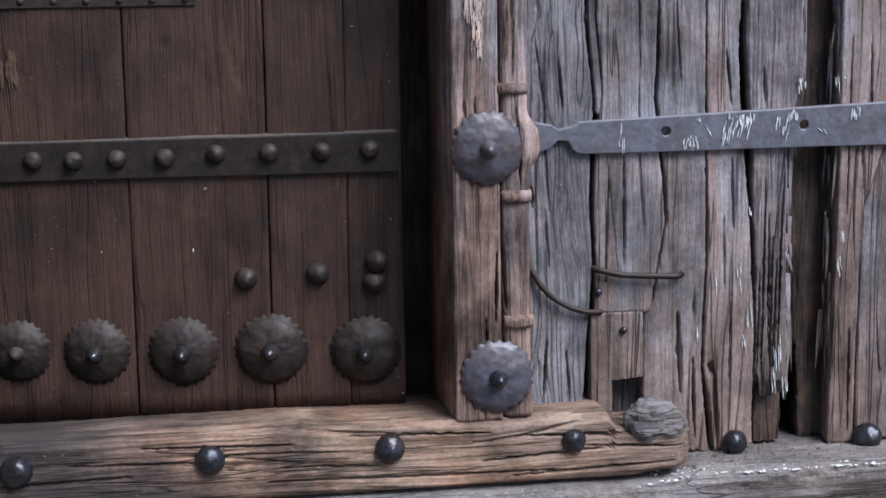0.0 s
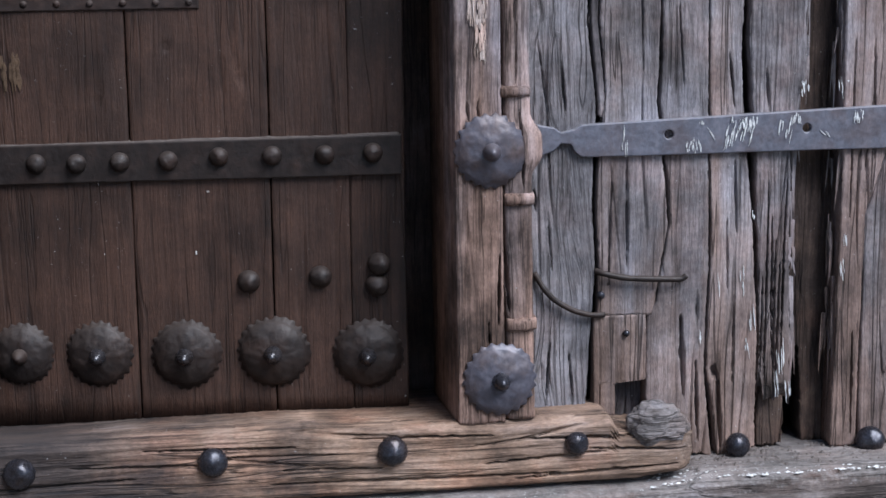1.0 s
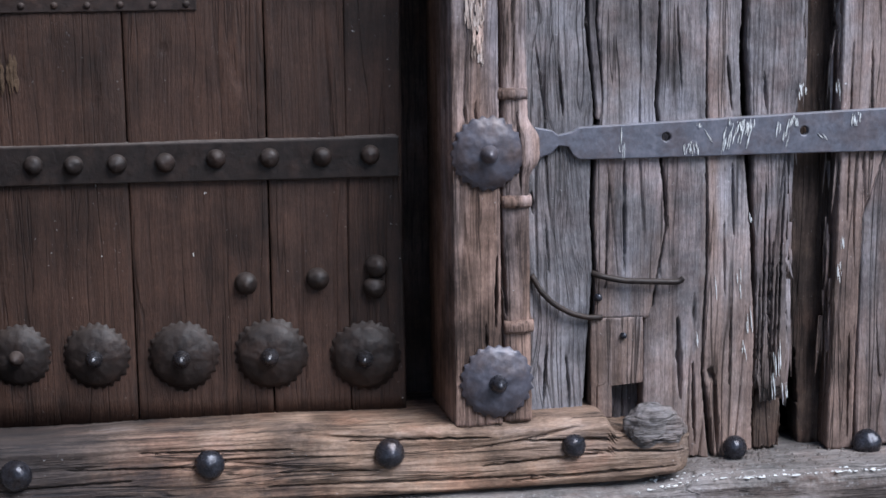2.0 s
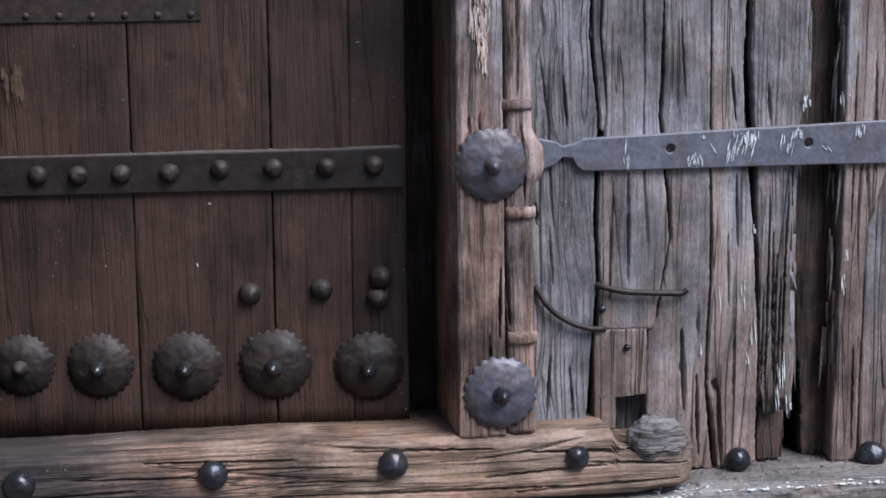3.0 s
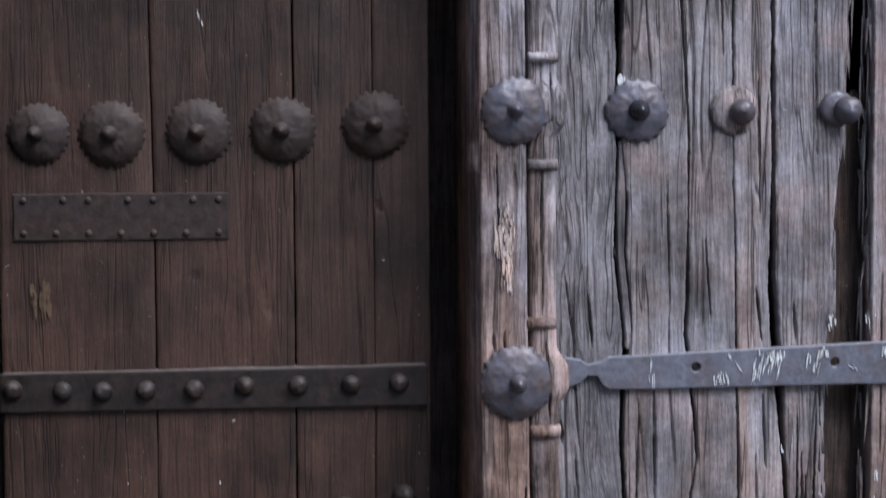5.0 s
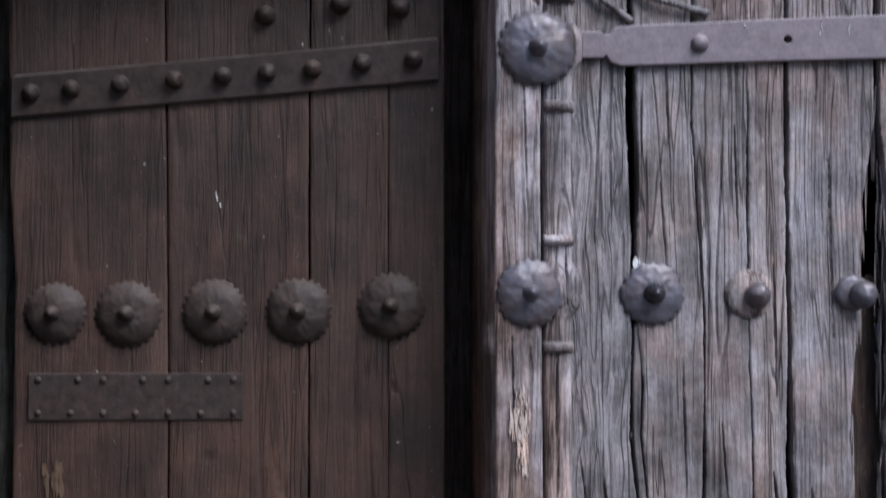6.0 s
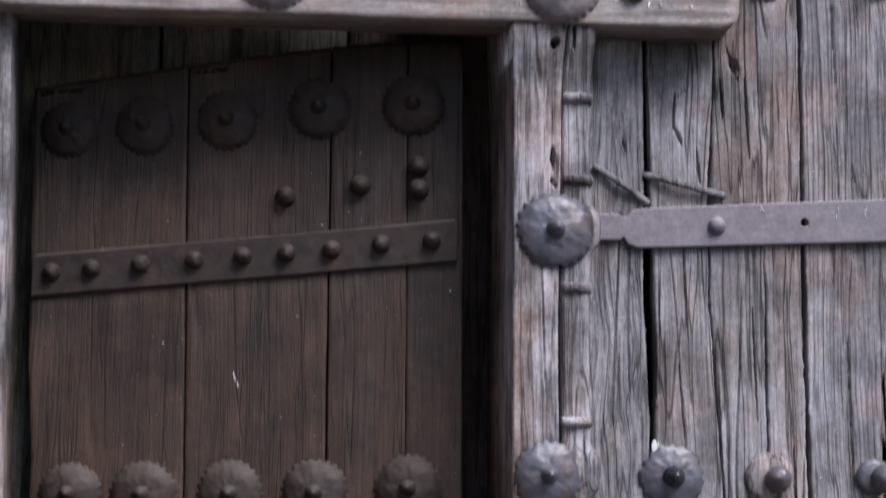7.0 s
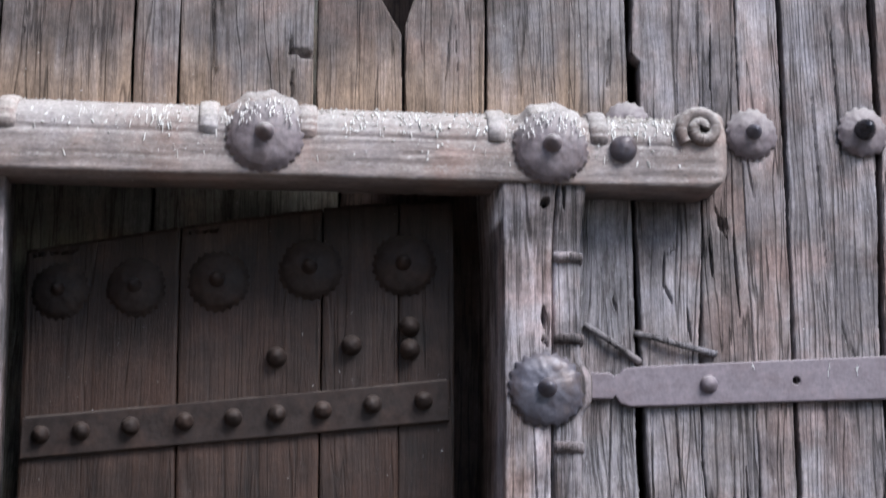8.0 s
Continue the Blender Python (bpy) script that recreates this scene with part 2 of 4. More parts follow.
POST_WOOD = wood("post_wood", (0.06, 0.047, 0.044), (0.205, 0.163, 0.150), (0.38, 0.312, 0.29), (0.205, 0.186, 0.194), 0.75, flecks=0.8, relief=0.6, rings=40.0, lines=60.0, ring_weight=0.06, ridge=0.3, contrast=1.6, fissures=0.9, stain=0.85, warm=(0.245, 0.150, 0.108), warm_z=(0.85, 1.75))
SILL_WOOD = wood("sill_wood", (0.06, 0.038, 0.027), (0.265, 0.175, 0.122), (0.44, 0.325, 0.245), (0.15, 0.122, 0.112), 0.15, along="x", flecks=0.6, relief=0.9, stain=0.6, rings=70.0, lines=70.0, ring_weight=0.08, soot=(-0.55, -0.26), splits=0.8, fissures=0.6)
THRESHOLD_WOOD = wood("threshold_wood", (0.040, 0.031, 0.027), (0.155, 0.122, 0.106), (0.32, 0.275, 0.25), (0.165, 0.145, 0.14), 0.5, along="x", flecks=2.4, relief=1.0, stain=0.6, dust=0.35)
SEAT_WOOD = wood("seat_wood", (0.09, 0.075, 0.07), (0.225, 0.192, 0.185), (0.38, 0.34, 0.33), (0.21, 0.19, 0.19), 0.4, flecks=0.5, relief=0.8, splits=0.8)
KNOB_WOOD = wood("knob_wood", (0.045, 0.036, 0.032), (0.175, 0.145, 0.13), (0.34, 0.30, 0.28), (0.19, 0.172, 0.168), 0.6, along="x", flecks=0.8, relief=1.0, rings=60.0, lines=110.0, ring_weight=0.16, ridge=0.9)
LINTEL_WOOD = wood("lintel_wood", (0.125, 0.103, 0.096), (0.245, 0.204, 0.189), (0.35, 0.302, 0.283), (0.245, 0.220, 0.214), 0.5, along="x", flecks=1.0, relief=0.5, stain=0.4, rings=30.0, lines=40.0, ring_weight=0.02, ridge=0.1, contrast=1.0, fissures=0.15, dust=0.8, splits=0.15, lie=(0.02, 0.5))
LEAF_WOOD = wood("wicket_wood", (0.011, 0.0072, 0.0058), (0.0275, 0.0175, 0.0138), (0.050, 0.034, 0.028), (0.033, 0.0205, 0.0160), 0.4, flecks=0.35, relief=0.7, rough=0.6, stain=0.6, rings=60.0, lines=110.0, ring_weight=0.05, ridge=0.3, contrast=1.2, splits=0.45, fissures=0.25, warm=(0.049, 0.0245, 0.0160), warm_z=(0.9, 2.7))
BACK_WOOD = wood("inner_board_wood", (0.06, 0.054, 0.044), (0.17, 0.16, 0.132), (0.28, 0.26, 0.22), (0.18, 0.18, 0.16), 0.5, flecks=0.1, relief=0.5)
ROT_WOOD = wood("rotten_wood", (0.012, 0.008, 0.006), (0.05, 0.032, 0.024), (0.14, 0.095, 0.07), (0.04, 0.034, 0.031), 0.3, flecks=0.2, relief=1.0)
BARE_WOOD = wood("bare_wood", (0.22, 0.16, 0.13), (0.42, 0.33, 0.28), (0.55, 0.47, 0.42), (0.4, 0.34, 0.31), 0.3, flecks=0.6, relief=0.8)
DARK_IRON = iron("dark_iron", (0.0185, 0.0135, 0.012), (0.028, 0.0175, 0.014), 0.5, 0.50, 0.1, dust=0.55, spec=0.3, dusty=(0.062, 0.048, 0.041), lie=(0.1, 0.75))
BLUE_IRON = iron("blued_iron", (0.082, 0.078, 0.097), (0.080, 0.060, 0.060), 0.6, 0.40, 0.25, dust=0.3, mottle=0.4, dusty=(0.17, 0.15, 0.15), lie=(0.15, 0.9))
DUSTY_IRON = iron("dusty_iron", (0.150, 0.124, 0.134), (0.125, 0.096, 0.098), 0.5, 0.6, 0.1, dust=0.75, dusty=(0.30, 0.285, 0.272), mottle=0.35, lie=(0.0, 0.95))
BROWN_IRON = iron("brown_iron", (0.030, 0.0215, 0.019), (0.040, 0.025, 0.020), 0.5, 0.58, 0.05, dust=0.5, spec=0.25, dusty=(0.085, 0.066, 0.056), lie=(0.15, 0.8))
MAUVE_IRON = iron("mauve_iron", (0.150, 0.125, 0.142), (0.130, 0.102, 0.113), 0.5, 0.55, 0.2, dust=0.6, dusty=(0.33, 0.30, 0.30), mottle=0.3)
STRAP_IRON = iron("strap_iron", (0.120, 0.121, 0.148), (0.115, 0.100, 0.112), 0.5, 0.48, 0.3, dust=0.5, dusty=(0.30, 0.29, 0.30), mottle=0.5)
GLINT_IRON = iron("glinting_iron", (0.030, 0.028, 0.031), (0.030, 0.022, 0.019), 0.35, 0.2, 0.35, spec=0.7)
STUD_IRON = iron("stud_iron", (0.034, 0.034, 0.042), (0.045, 0.032, 0.028), 0.35, 0.22, 0.5)
LIME = plain("lime_splash", (0.52, 0.52, 0.51), (0.80, 0.80, 0.79), 90)
STEP_STONE = plain("dark_step_stone", (0.09, 0.08, 0.07), (0.17, 0.155, 0.14), 6)
GAP_FILL_WOOD = wood("gap_fill_wood", (0.05, 0.034, 0.028), (0.11, 0.076, 0.062), (0.18, 0.13, 0.11), (0.12, 0.095, 0.08), 0.3, flecks=0.1, relief=0.4)
STONE = plain("stone", (0.20, 0.18, 0.16), (0.36, 0.33, 0.29), 6)
PIER_STONE = plain("brown_stone", (0.13, 0.10, 0.08), (0.26, 0.205, 0.165), 6)
EARTH = plain("earth", (0.036, 0.031, 0.026), (0.075, 0.064, 0.054), 3)
DUST = plain("brown_dust", (0.055, 0.043, 0.037), (0.12, 0.098, 0.086), 60)
OCHRE = plain("ochre_stain", (0.06, 0.036, 0.02), (0.10, 0.06, 0.033), 40)
CHALK = plain("chalky_runs", (0.45, 0.44, 0.42), (0.80, 0.79, 0.77), 45)
CHAFF = plain("chaff", (0.10, 0.09, 0.08), (0.42, 0.39, 0.36), 60)
DIRT = plain("dirt_crumbs", (0.05, 0.04, 0.036), (0.15, 0.125, 0.11), 40)
ENCLOSURE_DARK = plain("enclosure_dark", (0.05, 0.045, 0.04), (0.10, 0.09, 0.08), 3)


# ---------- mesh helpers ----------
def to_mesh(name, verts, faces, smooth=True):
    me = bpy.data.meshes.new(name)
    me.from_pydata(verts, [], faces)
    if smooth:
        me.polygons.foreach_set("use_smooth", [True] * len(me.polygons))
    me.update()
    return me


def from_bm(name, bm, smooth=False):
    bmesh.ops.recalc_face_normals(bm, faces=bm.faces)
    me = bpy.data.meshes.new(name)
    bm.to_mesh(me)
    bm.free()
    if smooth:
        me.polygons.foreach_set("use_smooth", [True] * len(me.polygons))
    return me


def thing(name, x, y, z, label, category, kind="", rz=0):
    ob = new(name)
    ob.empty_display_size = 0.1
    ob.matrix_basis = pose(x, y, z, 0, 0, rz)
    ob["base_z"] = z
    return tagged(ob, label, category, kind=kind)


def part(name, me, material, parent, label="", at=None, turn=0.0):
    """A mesh under a thing or under a part; heights are given from the ground for parts of a thing."""
    ob = new(name, me)
    if not me.materials:
        me.materials.append(material)
    ob.parent = parent
    if parent.type == "EMPTY":
        ob.matrix_parent_inverse = Matrix.Translation((0, 0, -parent["base_z"]))
    if at:
        ob.matrix_basis = pose(*at, 0, turn, 0)
    if label:
        ob["label"] = label
    return ob


def along(points):
    """Straight lines through (position, value) pairs."""
    ps, vs = zip(*points)
    return lambda u: float(np.interp(u, ps, vs))


def wob(u, seed, fine=1.0):
    """An uneven hand-cut or weathered line."""
    n = noise.noise
    return n((u * 3.1, seed * 7.7, 0.3)) * 0.6 + n((u * 13, seed * 3.3, 1.7)) * 0.35 * fine + n((u * 55, seed * 5.1, 4.1)) * 0.22 * fine


def slab(name, u0, u1, lo, hi, front, back, seed, axis="z", jag=0.002, relief=0.0015, step=0.008, cols=12, profile=None, ends=0.004, edge=0.004, skew=0.0, fissure=0.0, grooves=(), drop_back=None, rag=0.0):
    """A timber along u between two uneven edges. front and back are depths (y); profile(s, u) adds to the front's depth."""
    lo = lo if callable(lo) else (lambda u, v=lo: v)
    hi = hi if callable(hi) else (lambda u, v=hi: v)
    rows = max(3, int((u1 - u0) / step))
    verts, faces = [], []
    fr = [0.0, 0.2 / cols] + [k / cols for k in range(1, cols)] + [1 - 0.2 / cols, 1.0]
    n = len(fr) + 2
    for r in range(rows + 1):
        u = u0 + (u1 - u0) * r / rows
        a = lo(u) + jag * (wob(u, seed) + 0.35 * noise.noise((u * 140, seed, 2.0)))
        b = hi(u) + jag * (wob(u, seed + 11.3) + 0.35 * noise.noise((u * 140, seed, 6.0)))
        row = [(a - skew, back)]
        for k, s in enumerate(fr):
            v = a + (b - a) * s
            near = min(s, 1 - s) * abs(b - a)
            drop = edge * max(0.0, 1 - near / (edge * 1.6)) ** 2
            w = front + drop + (profile(s, u) if profile else 0.0)
            bent = v + 0.02 * noise.noise((v * 9, seed * 2.3, u * 2.2))
            w -= relief * (noise.noise((v * 22, seed * 3.1, u * 4)) + 0.8 * noise.noise((bent * 90, seed, u * 4)) + 0.5 * noise.noise((bent * 190, seed + 5, u * 7)))
            for v0, q0, v1, q1, half, depth in grooves:
                if min(q0, q1) - half <= u <= max(q0, q1) + half and min(v0, v1) - 2 * half <= v <= max(v0, v1) + 2 * half:
                    f = ((v - v0) * (v1 - v0) + (u - q0) * (q1 - q0)) / ((v1 - v0) ** 2 + (q1 - q0) ** 2 + 1e-9)
                    f = min(1.0, max(0.0, f))
                    d = math.hypot(v - v0 - f * (v1 - v0) - 0.0012 * noise.noise((u * 70, seed, 8.0)), u - q0 - f * (q1 - q0))
                    taper = 0.6 if abs(q1 - q0) + abs(v1 - v0) > 3 * half else 0.0
                    hw = half * (1 - taper * abs(2 * f - 1)) * (1 + 0.5 * noise.noise((u * 60, v * 60, seed)))
                    w += depth * max(0.0, 1 - (d / hw) ** 2)
            if fissure:
                gate_ = noise.noise((v * 14, seed + 21, u * 2.4))
                if gate_ > 0.08:
                    w += fissure * min(1.0, (gate_ - 0.08) * 6) * max(0.0, 1 - abs(noise.noise((bent * 24, seed + 9, u * 1.3))) / 0.038)
                pit = noise.noise((v * 60, seed + 31, u * 10))
                if pit > 0.6:
                    w += fissure * (pit - 0.6) * 4
            row.append((v, w))
        row.append((b - (drop_back(u) if drop_back else 0.0), back))
        for k, (v, w) in enumerate(row):
            uu = u
            if rag and u < u0 + 0.16:
                spike = max(0.0, noise.noise((v * 75, seed + 41, 0.0)) + 0.6 * noise.noise((v * 170, seed + 43, 0.0)) + 0.15)
                uu += rag * spike * (1 - (u - u0) / 0.16)
            if r in (0, rows):
                uu += ends * wob(v * 6, seed + r + 2.0, 1.6)
            verts.append((v, w, uu) if axis == "z" else (uu, w, v))
    for r in range(rows):
        for k in range(n):
            i, j = r * n + k, r * n + (k + 1) % n
            q = (i, j, j + n, i + n)
            faces.append(q if axis == "z" else q[::-1])
    capa, capb = tuple(range(n)), tuple(range(rows * n, rows * n + n))
    faces += [capa[::-1], capb] if axis == "z" else [capa, capb[::-1]]
    return to_mesh(name, verts, faces)


def lathe(name, rings, seed, segs=40, teeth=0, depth=0.05, dent=0.001):
    """A turned or hammered form about -y: rings of (radius, height off the surface); the outer ring may be toothed."""
    verts, faces = [], []
    for k, (r, h) in enumerate(rings):
        for s in range(segs):
            a = 2 * math.pi * s / segs
            rr = r
            if teeth and k <= 1:
                rr = r * (1 - depth * (0.5 + 0.5 * math.cos(a * teeth)) * (0.75 + 0.7 * noise.noise((math.cos(a) * 2.5, math.sin(a) * 2.5, seed + 7.0))) - 0.05 * noise.noise((math.cos(a) * 1.4, math.sin(a) * 1.4, seed)))
            hh = h + dent * (noise.noise((math.cos(a) * r * 42, math.sin(a) * r * 42, seed + 3.0)) + 0.4 * noise.noise((math.cos(a) * r * 110, math.sin(a) * r * 110, seed + 5.0))) * (1 if h > 0.001 else 0)
            if teeth and k <= 1:
                hh += 0.0025 * max(0.0, noise.noise((math.cos(a) * 3, math.sin(a) * 3, seed + 13.0)))
            verts.append((rr * math.cos(a), -hh, rr * math.sin(a)))
    for k in range(len(rings) - 1):
        for s in range(segs):
            i, j = k * segs + s, k * segs + (s + 1) % segs
            faces.append((i, i + segs, j + segs, j))
    last = (len(rings) - 1) * segs
    verts.append((0, -(rings[-1][1] + rings[-1][0] * 0.25), 0))
    for s in range(segs):
        faces.append((last + s, len(verts) - 1, last + (s + 1) % segs))
    return to_mesh(name, verts, faces)


def boss(parent, x, y, z, r, seed, material=None, tip_material=None, tall=0.42, teeth=20, tip=0.25, label=""):
    """A hammered dome with a toothed rim, and its pointed rivet."""
    h = r * tall
    curve = [(r * math.cos(a), h * math.sin(a) ** 0.9) for a in [radians(32 + 4.5 * k) for k in range(13)]]
    rings = [(r, 0.0), (r * 0.995, 0.0025), (r * 0.89, 0.004)] + [(q, max(0.006, g * 1.05 - h * 0.30)) for q, g in curve]
    dome = part("boss", lathe("boss", rings, seed, 88, teeth, 0.115, 0.0024), material or BLUE_IRON, parent, label, (x, y, z), seed * 37 % 360)
    t = r * tip
    tr = [(t, -0.008), (t * 0.96, t * 0.25), (t * 0.82, t * 0.65), (t * 0.6, t * 1.05), (t * 0.36, t * 1.35), (t * 0.16, t * 1.5)]
    ob = part("rivet", lathe("rivet", tr, seed + 1, 14, 0, 0, 0.0022), tip_material or STUD_IRON, dome, "", (0, -h * 0.74, 0))
    return dome


def stud(parent, x, y, z, r, seed, material=None, label="", tall=0.85):
    rings = [(r, -0.002), (r, r * 0.2), (r * 0.93, r * 0.5 * tall), (r * 0.74, r * 0.8 * tall), (r * 0.45, r * tall), (r * 0.2, r * 1.08 * tall)]
    return part("stud", lathe("stud", rings, seed, 20, 0, 0, r * 0.24), material or STUD_IRON, parent, label, (x, y, z))


def sheet(name, outline, holes, y, thick, seed=0, warp=0.0):
    """A flat iron bar cut to an outline in x and z, with round holes through it."""
    bm = bmesh.new()
    def loop(pts):
        vs = [bm.verts.new((px, y, pz)) for px, pz in pts]
        return [bm.edges.new((vs[k], vs[(k + 1) % len(vs)])) for k in range(len(vs))]
    edges = loop(outline)
    for hx, hz, hr in holes:
        edges += loop([(hx + hr * math.cos(k * math.pi / 8), hz + hr * math.sin(k * math.pi / 8)) for k in range(16)])
    bmesh.ops.triangle_fill(bm, edges=edges, use_beauty=True)
    bmesh.ops.recalc_face_normals(bm, faces=bm.faces)
    geo = bmesh.ops.extrude_face_region(bm, geom=list(bm.faces))
    bmesh.ops.translate(bm, vec=(0, thick, 0), verts=[g for g in geo["geom"] if isinstance(g, bmesh.types.BMVert)])
    bmesh.ops.recalc_face_normals(bm, faces=bm.faces)
    front = [e for e in bm.edges if len(e.link_faces) == 2 and e.calc_face_angle(0) > 1.0 and all(abs(v.co.y - y) < 1e-5 for v in e.verts)]
    bmesh.ops.bevel(bm, geom=front, offset=min(0.0022, thick * 0.3), segments=2, profile=0.5, affect="EDGES", clamp_overlap=True)
    return from_bm(name, bm)


def uneven_outline(bottom, top, x0, x1, seed, amp=0.0012, n=40):
    """Outline of a hammered bar between two lines."""
    xs = [x0 + (x1 - x0) * k / n for k in range(n + 1)]
    return [(x, bottom(x) + amp * wob(x * 2, seed)) for x in xs] + [(x, top(x) + amp * wob(x * 2, seed + 5)) for x in reversed(xs)]


def rod(name, pts, r, seed=0, segs=8):
    """A round bar through points."""
    fine = []
    for k in range(len(pts) - 1):
        for s in range(6):
            fine.append(Vector(pts[k]).lerp(Vector(pts[k + 1]), s / 6))
    fine.append(Vector(pts[-1]))
    for _ in range(3):
        fine = [fine[0]] + [(fine[k - 1] + fine[k] * 2 + fine[k + 1]) / 4 for k in range(1, len(fine) - 1)] + [fine[-1]]
    verts, faces = [], []
    for k, p in enumerate(fine):
        d = (fine[min(k + 1, len(fine) - 1)] - fine[max(k - 1, 0)]).normalized()
        side = d.cross(Vector((0, 1, 0))).normalized()
        rr = r * (1 + 0.12 * noise.noise((k * 0.4, seed, 0)))
        for s in range(segs):
            a = 2 * math.pi * s / segs
            verts.append(p + side * rr * math.cos(a) + Vector((0, 1, 0)) * rr * math.sin(a))
    for k in range(len(fine) - 1):
        for s in range(segs):
            i, j = k * segs + s, k * segs + (s + 1) % segs
            faces.append((i, j, j + segs, i + segs))
    faces += [tuple(range(segs))[::-1], tuple(range(len(verts) - segs, len(verts)))]
    return to_mesh(name, verts, faces)


def box(name, x0, x1, y0, y1, z0, z1):
    v = [(x, y, z) for x in (x0, x1) for y in (y0, y1) for z in (z0, z1)]
    f = [(0, 1, 3, 2), (4, 6, 7, 5), (0, 4, 5, 1), (2, 3, 7, 6), (0, 2, 6, 4), (1, 5, 7, 3)]
    return to_mesh(name, v, f, False)


def structure(name, me, material, label, category):
    ob = new(name, me)
    me.materials.append(material)
    return tagged(ob, label, category, kind="structure")


# ---------- the setting ----------
structure("ground", box("ground", -400, 400, -400, 400, -0.3, 0.0), EARTH, "dusty beaten earth before the gate", "ground")
# unseen block, added to keep sky light off the gate's left side
structure("shade_block_west", box("shade_block_west", -3.0, -1.25, -1.5, 0.9, 0.0, 4.2), PIER_STONE, "unseen brown block added forward of the gate to shade its left side", "wall")
structure("wall_east", box("wall_east", 1.25, 3.0, -0.15, 0.9, 0.0, 4.2), STONE, "plain stone gateway pier beside the gate", "wall")
structure("wall_above", box("wall_above", -1.25, 1.25, -0.15, 0.9, 3.2, 4.2), STONE, "plain stone lintel wall over the gate", "wall")
# unseen dark box added behind the gate so that its gaps stay black
structure("dark_box_west", box("dark_box_west", -1.5, -1.3, 0.9, 2.6, 0.0, 3.3), ENCLOSURE_DARK, "unseen dark side wall added to block light behind the gate", "wall")
structure("dark_box_east", box("dark_box_east", 1.3, 1.5, 0.9, 2.6, 0.0, 3.3), ENCLOSURE_DARK, "unseen dark side wall added to block light behind the gate", "wall")
structure("dark_box_north", box("dark_box_north", -1.5, 1.5, 2.6, 2.8, 0.0, 3.3), ENCLOSURE_DARK, "unseen dark end wall added to block light behind the gate", "wall")
structure("ceiling", box("ceiling", -1.5, 1.5, 0.9, 2.8, 3.3, 3.5), ENCLOSURE_DARK, "unseen dark cover added to block light behind the gate", "ceiling")
structure("door_step", box("door_step", -1.25, 1.25, -0.35, 0.5, 0.0, 0.32), STEP_STONE, "plain stone step under the timber threshold", "step")

threshold = thing("threshold_beam", 0, 0, 0.32, "heavy grey-brown timber threshold with worn pale edge", "beam")
part("beam", slab("beam", -1.25, 1.25, 0.32, along([(-1.25, 0.575), (0.35, 0.578), (0.42, 0.592), (1.25, 0.597)]), -0.112, 0.16, 71, "x", 0.004, 0.003, 0.008, 60,
     lambda s, u: 0.02 * max(0, s - 0.86) ** 2 * 50, edge=0.010, fissure=0.006), THRESHOLD_WOOD, threshold)

# ---------- the great gate ----------
gate = thing("gate", 0, 0, 0.575, "old grey-brown timber gate with iron bosses and straps", "gate", kind="thing")

Z_TOP = 3.2
a_right = along([(0.55, .235), (.70, .235), (.85, .245), (.93, .250), (1.04, .245), (1.2, .250), (1.34, .236), (1.5, .240), (1.66, .240), (1.87, .234), (2.1, .236), (2.25, .236), (3.2, .240)])
a_gap = along([(.7, .008), (1.0, .008), (1.16, .012), (1.24, .022), (1.42, .022), (1.5, .012), (1.66, .010), (1.74, .016), (1.9, .016), (2.05, .010), (2.3, .008), (2.44, .020), (2.55, .022), (2.565, .006), (2.65, .012)])
b_line = along([(.6, .352), (.84, .352), (1.0, .376), (1.06, .372), (1.2, .357), (1.34, .361), (1.52, .364), (1.7, .354), (1.87, .343), (2.05, .345), (2.26, .357), (3.2, .362)])
b_gap = along([(.6, .0015), (1.0, .001), (1.06, .005), (1.2, .006), (1.3, .005), (1.5, .003), (1.7, .003), (2.0, .004), (2.3, .003), (2.6, .002)])
e_line = along([(.55, .462), (.62, .456), (.75, .440), (.93, .447), (1.1, .443), (1.3, .442), (1.6, .436), (2.0, .438), (2.6, .43)])
e_gap = along([(.55, .010), (.66, .012), (.75, .006), (.93, .005), (1.1, .005), (1.2, .001), (3, .0008)])
c_line = along([(.6, .533), (.8, .533), (.965, .526), (1.08, .517), (1.2, .508), (1.3, .502), (1.5, .506), (1.8, .503), (2.2, .506), (2.65, .509), (3.2, .51)])
c_gap = along([(.6, .005), (.8, .004), (.93, .007), (1.08, .013), (1.2, .018), (1.3, .015), (1.47, .012), (1.6, .009), (1.8, .009), (2.1, .010), (2.65, .009)])
d_left = along([(.66, .588), (.79, .592), (.98, .588), (1.1, .590), (1.2, .595), (1.25, .609), (1.29, .611), (1.33, .604), (1.5, .620), (1.63, .626), (1.75, .634), (1.86, .655), (2.1, .657), (2.37, .669), (3.2, .676)])
d_right = along([(.55, .668), (.88, .670), (1.07, .675), (1.31, .674), (1.6, .676), (1.75, .674), (1.86, .664), (2.1, .666), (2.37, .680), (3.2, .688)])
TH = 0.055


def gate_plank(z0, z1, lo, hi, seed, front=0.0, material=GATE_WOOD, jag=0.0055, ends=0.004, cols=16, grooves=(), rag=0.0):
    grooves = [(a, b, c, d, h * 0.7, e) for a, b, c, d, h, e in grooves]
    return part("plank", slab("plank", z0, z1, lo, hi, front, front + TH, seed, jag=jag, relief=0.0009, ends=ends, step=0.005, cols=cols * 5, edge=0.0022, fissure=0.0058, grooves=grooves, rag=rag), material, gate)


